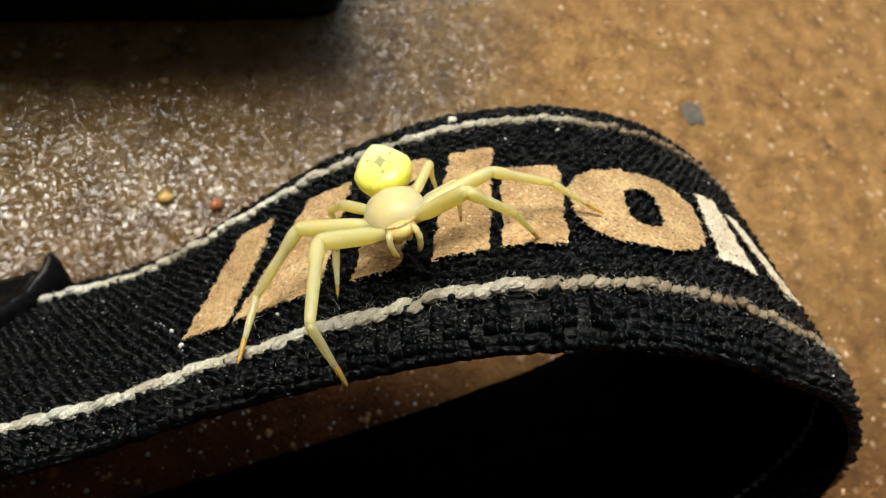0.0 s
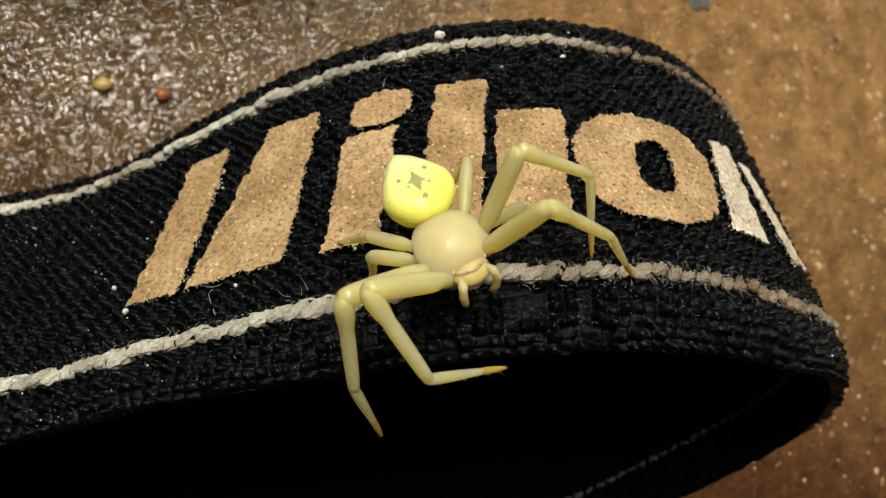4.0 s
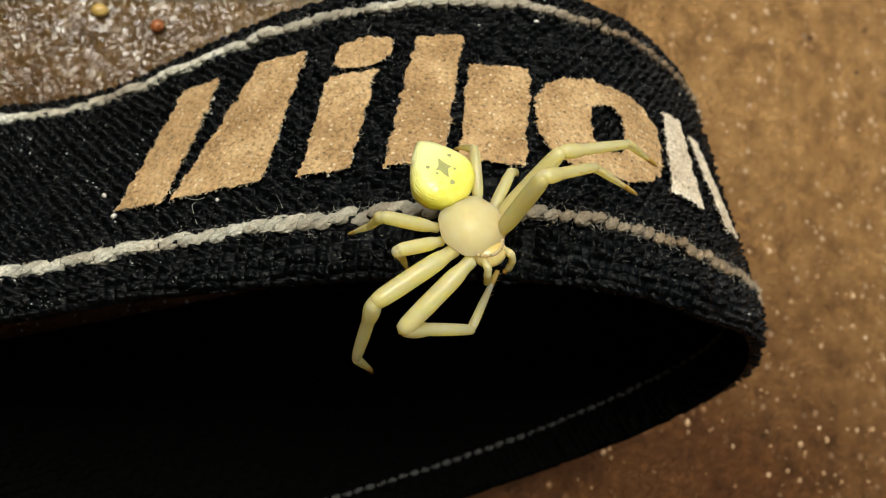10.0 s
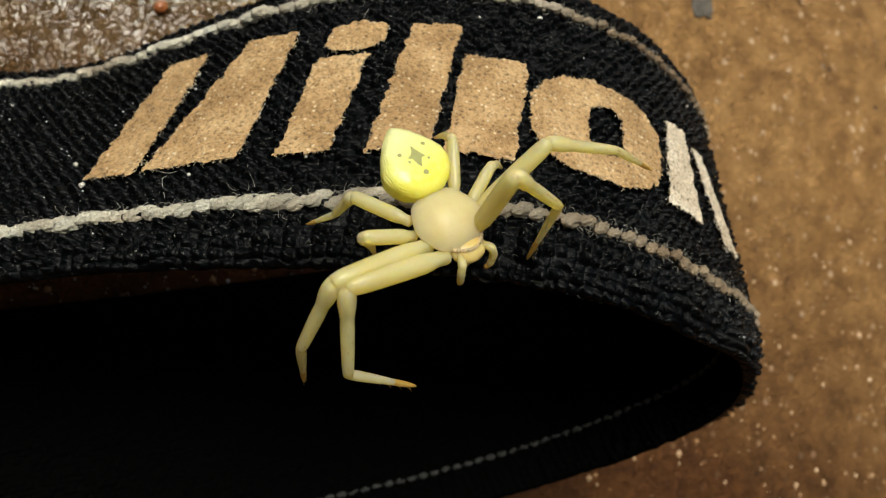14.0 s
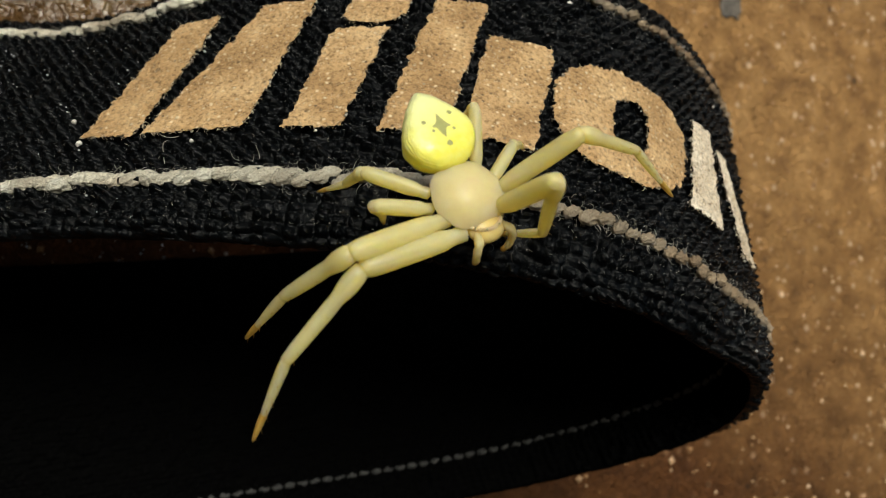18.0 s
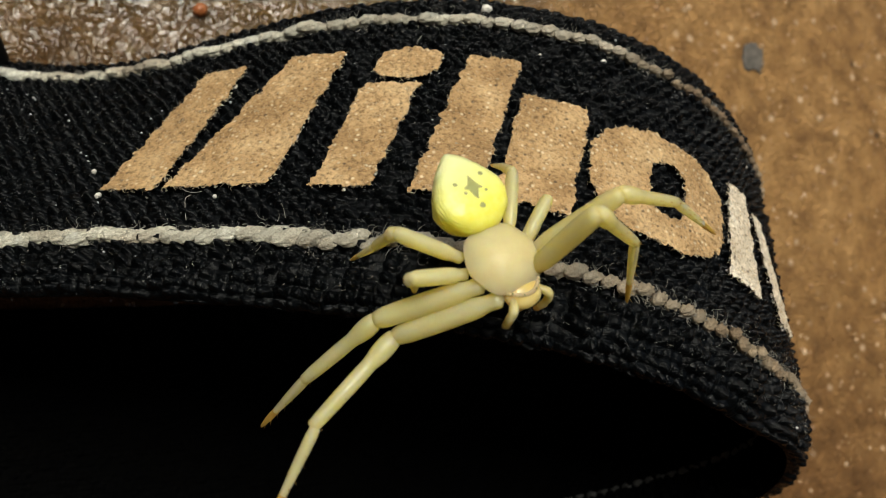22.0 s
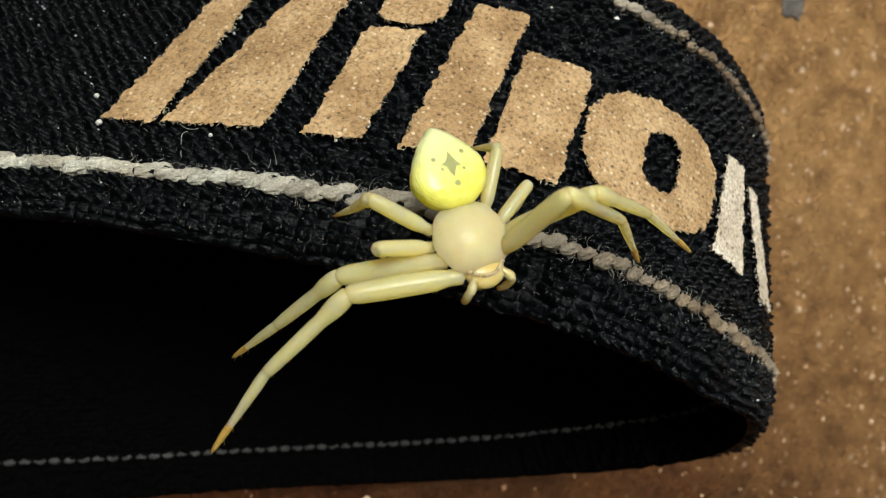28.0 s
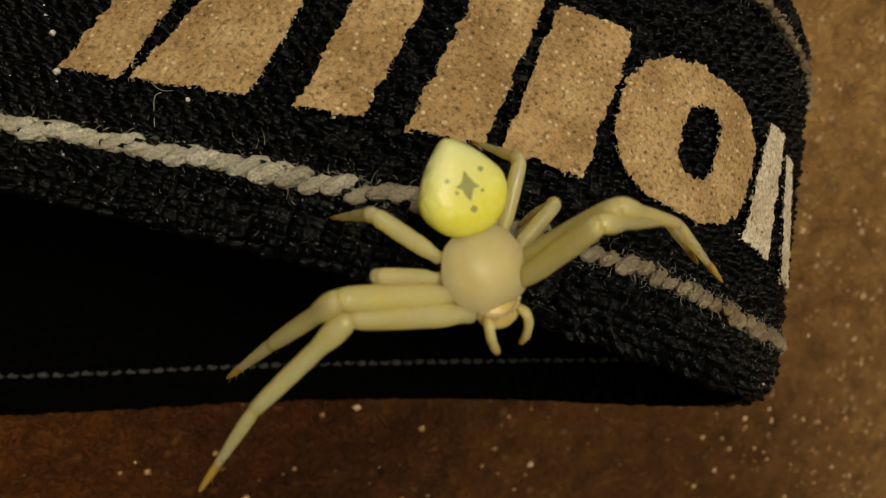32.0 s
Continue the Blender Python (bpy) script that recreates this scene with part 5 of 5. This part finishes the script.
def build_abdomen(spider):
    nu, nv = 110, 72
    a = np.linspace(0, 2 * np.pi, nu + 1)[:-1]
    p = np.linspace(0, np.pi, nv)
    pp, aa = np.meshgrid(p, a, indexing="ij")
    v = abdomen_point(pp, aa).reshape(-1, 3)
    v = v * (1 + 0.022 * (value_noise(v[:, :1] * 22 + 20 + v[:, 2:] * 9, v[:, 1:2] * 22 + 20 - v[:, 2:] * 9, 33) - 0.5))
    body = part("abdomen", mesh_from("abdomen", v, grid_faces(nv, nu, True), YELLOW), spider, "bright yellow kite-shaped abdomen with wrinkled flanks")
    # olive marks that follow the curved back
    def on_back(x, y):
        ang = np.arctan2(x, y)
        q = np.clip(np.hypot(x, y) / abdomen_shape(ang), 0, 0.98) ** (1 / 0.62)
        out = abdomen_point(np.arcsin(q), ang)
        out[:, :2] = np.stack([x, y], -1)
        out[:, 2] += 0.002
        return out
    def mark(outline):
        o = np.array(outline) * 1.3
        c = o.mean(0)
        rings = [c + (o - c) * k for k in (1.0, 0.6, 0.25)]
        pts = np.concatenate(rings)
        v = on_back(pts[:, 0], pts[:, 1])
        n = len(o)
        f = [list(q) for q in grid_faces(3, n, True)] + [list(range(3 * n - 1, 2 * n - 1, -1))]
        part("mark", mesh_from("mark", v, f, OLIVE), body, "olive mark on the back")
    def dot(x, y, r):
        mark([(x + r * math.cos(k) * random.uniform(0.8, 1.2), y + r * math.sin(k) * random.uniform(0.8, 1.2)) for k in np.linspace(0, 2 * math.pi, 11)[:-1]])
    mark([(-0.012, -0.075), (0.008, -0.045), (0.022, -0.03), (0.05, -0.022), (0.028, -0.005), (0.022, 0.03), (0.012, 0.055), (-0.004, 0.03), (-0.022, 0.008), (-0.048, 0.012), (-0.032, -0.016), (-0.022, -0.04)])
    for x, y, r in ((-0.085, -0.055, 0.012), (0.075, -0.06, 0.011), (0.055, 0.0, 0.008), (-0.055, 0.03, 0.008), (0.012, 0.088, 0.014), (-0.14, -0.09, 0.004)):
        dot(x, y, r)
    return body


def build_carapace(spider):
    nu, nv = 72, 40
    a = np.linspace(0, 2 * np.pi, nu + 1)[:-1]
    p = np.linspace(0, np.pi, nv)
    pp, aa = np.meshgrid(p, a, indexing="ij")
    y = np.cos(aa)
    rad = 0.258 + 0.008 * y - 0.022 * np.clip(y, 0, 1) ** 5 + 0.004 * np.cos(8 * aa) * (y < 0.8)
    c = np.cos(pp)
    r = rad * np.where(c > 0, np.sin(pp), np.sin(pp) ** 0.7)
    z = np.where(c > 0, 0.12 * (1 - np.sin(pp) ** 2.4), -0.075 * np.abs(c)) - 0.012
    v = np.stack([r * np.sin(aa), r * np.cos(aa), z], -1).reshape(-1, 3)
    part("carapace", mesh_from("carapace", v, grid_faces(nv, nu, True), SHELL), spider, "smooth pale cream domed carapace")
    under = ball((0, 0.0, -0.11), (0.19, 0.23, 0.075))
    part("breastplate", mesh_from("breastplate", *under, CREAM), spider)
    head = ball((0, 0.24, -0.055), (0.135, 0.108, 0.07))
    clypeus = part("head", mesh_from("head", *head, HONEY), spider, "honey-coloured face with a pale eye ridge")
    ridge = []
    for k in np.linspace(-1, 1, 15):
        ridge.append(ball((0.118 * k, 0.282 - 0.06 * k * k, 0.012 - 0.016 * k * k), (0.016, 0.014, 0.012), 10, 7))
    part("eye_ridge", mesh_from("eye_ridge", *join(*ridge), RIDGE), clypeus, "pale scalloped eye ridge")
    eye_mesh = mesh_from("eye", *ball((0, 0, 0), (0.006, 0.006, 0.006), 10, 7), OLIVE)
    for x, yy, zz in ((-0.108, 0.235, 0.016), (-0.05, 0.277, 0.023), (0.05, 0.277, 0.023), (0.108, 0.235, 0.016), (-0.025, 0.303, -0.015), (0.025, 0.303, -0.015)):
        part("eye", eye_mesh, clypeus).location = (x * CM, yy * CM, zz * CM)
    for sx in (-1, 1):
        jaw, jf = lathe(0.10, [(0, 0.04), (0.4, 0.044), (0.85, 0.032), (1, 0.015)], 12)
        jaw = jaw @ np.array([[1, 0, 0], [0, 0.85, 0.5], [0, 0.5, -0.85]]).T + (0.042 * sx, 0.26, -0.06)
        part("jaw", mesh_from("jaw", jaw, jf, HONEY), spider, "honey-coloured jaw")


def build_palp(spider, sx):
    """A bent feeler, from its root at the origin, reaching ahead and down."""
    pts = np.array([(0, 0, 0), (0.03 * sx, 0.075, 0.03), (0.045 * sx, 0.12, -0.02), (0.035 * sx, 0.15, -0.10), (0.02 * sx, 0.155, -0.16)])
    rad = (0.026, 0.031, 0.029, 0.027, 0.016)
    k = np.linspace(0, 4, 25)
    c = spline(pts, k)
    rr = np.interp(k, range(5), rad) * (1 - 0.12 * np.abs(np.sin(k * np.pi)) ** 8)
    tan = np.gradient(c, axis=0)
    tan /= np.linalg.norm(tan, axis=1, keepdims=True)
    side = np.cross(tan, (1, 0, 0.01))
    side /= np.linalg.norm(side, axis=1, keepdims=True)
    third = np.cross(tan, side)
    ang = np.linspace(0, 2 * np.pi, 11)[:-1]
    v = (c[:, None] + rr[:, None, None] * (np.cos(ang)[None, :, None] * side[:, None] + np.sin(ang)[None, :, None] * third[:, None])).reshape(-1, 3)
    f = [list(q) for q in grid_faces(25, 10, True)] + [list(range(9, -1, -1)), list(range(240, 250))]
    palp = part("pedipalp", mesh_from("pedipalp", v, f, FEELER), spider, "short pale honey feeler with an amber tip")
    tip, tf = ball(tuple(pts[-1] + (0, 0, 0.012)), (0.021, 0.021, 0.034), 12, 8)
    part("tip", mesh_from("tip", tip, tf, AMBER), palp, "amber tip")
    return palp


def build_spider():
    spider = thing("crab_spider", "pale cream crab spider with yellow abdomen on the black strap", "spider")
    build_carapace(spider)
    back = build_abdomen(spider)
    back.matrix_basis = pose(-0.015 * CM, -0.447 * CM, -0.02 * CM, -6, 0, 4)
    pieces = {"abdomen": back, "palp_l": build_palp(spider, -1), "palp_r": build_palp(spider, 1)}
    for side in "LR":
        for number in (1, 2, 3, 4):
            pieces[side + str(number)] = build_leg(number, spider, 0.98 if side == "L" else 0.88)
    return spider, pieces


SPIDER, PIECES = build_spider()


def along(a, b, side):
    """The pose of a limb piece that runs from a to b, with its x axis kept near the given side."""
    a, b = Vector(a), Vector(b)
    z = (b - a).normalized()
    x = Vector(side)
    x = (x - z * x.dot(z)).normalized()
    y = z.cross(x)
    m = Matrix((x, y, z)).transposed().to_4x4()
    m.translation = a * CM
    return m


def motions():
    """The spider walks to the edge of the strap, sways its front legs and then waits there."""
    walk(SPIDER, [(t, pose(x * CM, y * CM, z * CM, rx, ry, rz)) for t, x, y, z, rx, ry, rz in BODY])
    for leg, rows in LEG_ROWS.items():
        femur, tibia, meta = PIECES[leg]
        root = LEG_ROOTS[leg]
        out = 1 if leg[0] == "L" else -1
        side = (0.25 * out, 0.9, 0.2) if leg[1] in "12" else (0.3 * out, -0.8, 0.3)
        walk(femur, [(t, along(root, k, (0.1, 0.2, 1))) for t, k, m, f in rows])
        walk(tibia, [(t, along(k, m, side)) for t, k, m, f in rows])
        walk(meta, [(t, along(m, f, side)) for t, k, m, f in rows])
    for name, sx in (("palp_l", -1), ("palp_r", 1)):
        walk(PIECES[name], [(t, pose(0.09 * sx * CM, 0.25 * CM, -0.04 * CM, tilt, 0, turn * sx)) for t, tilt, turn in PALPS])


motions()
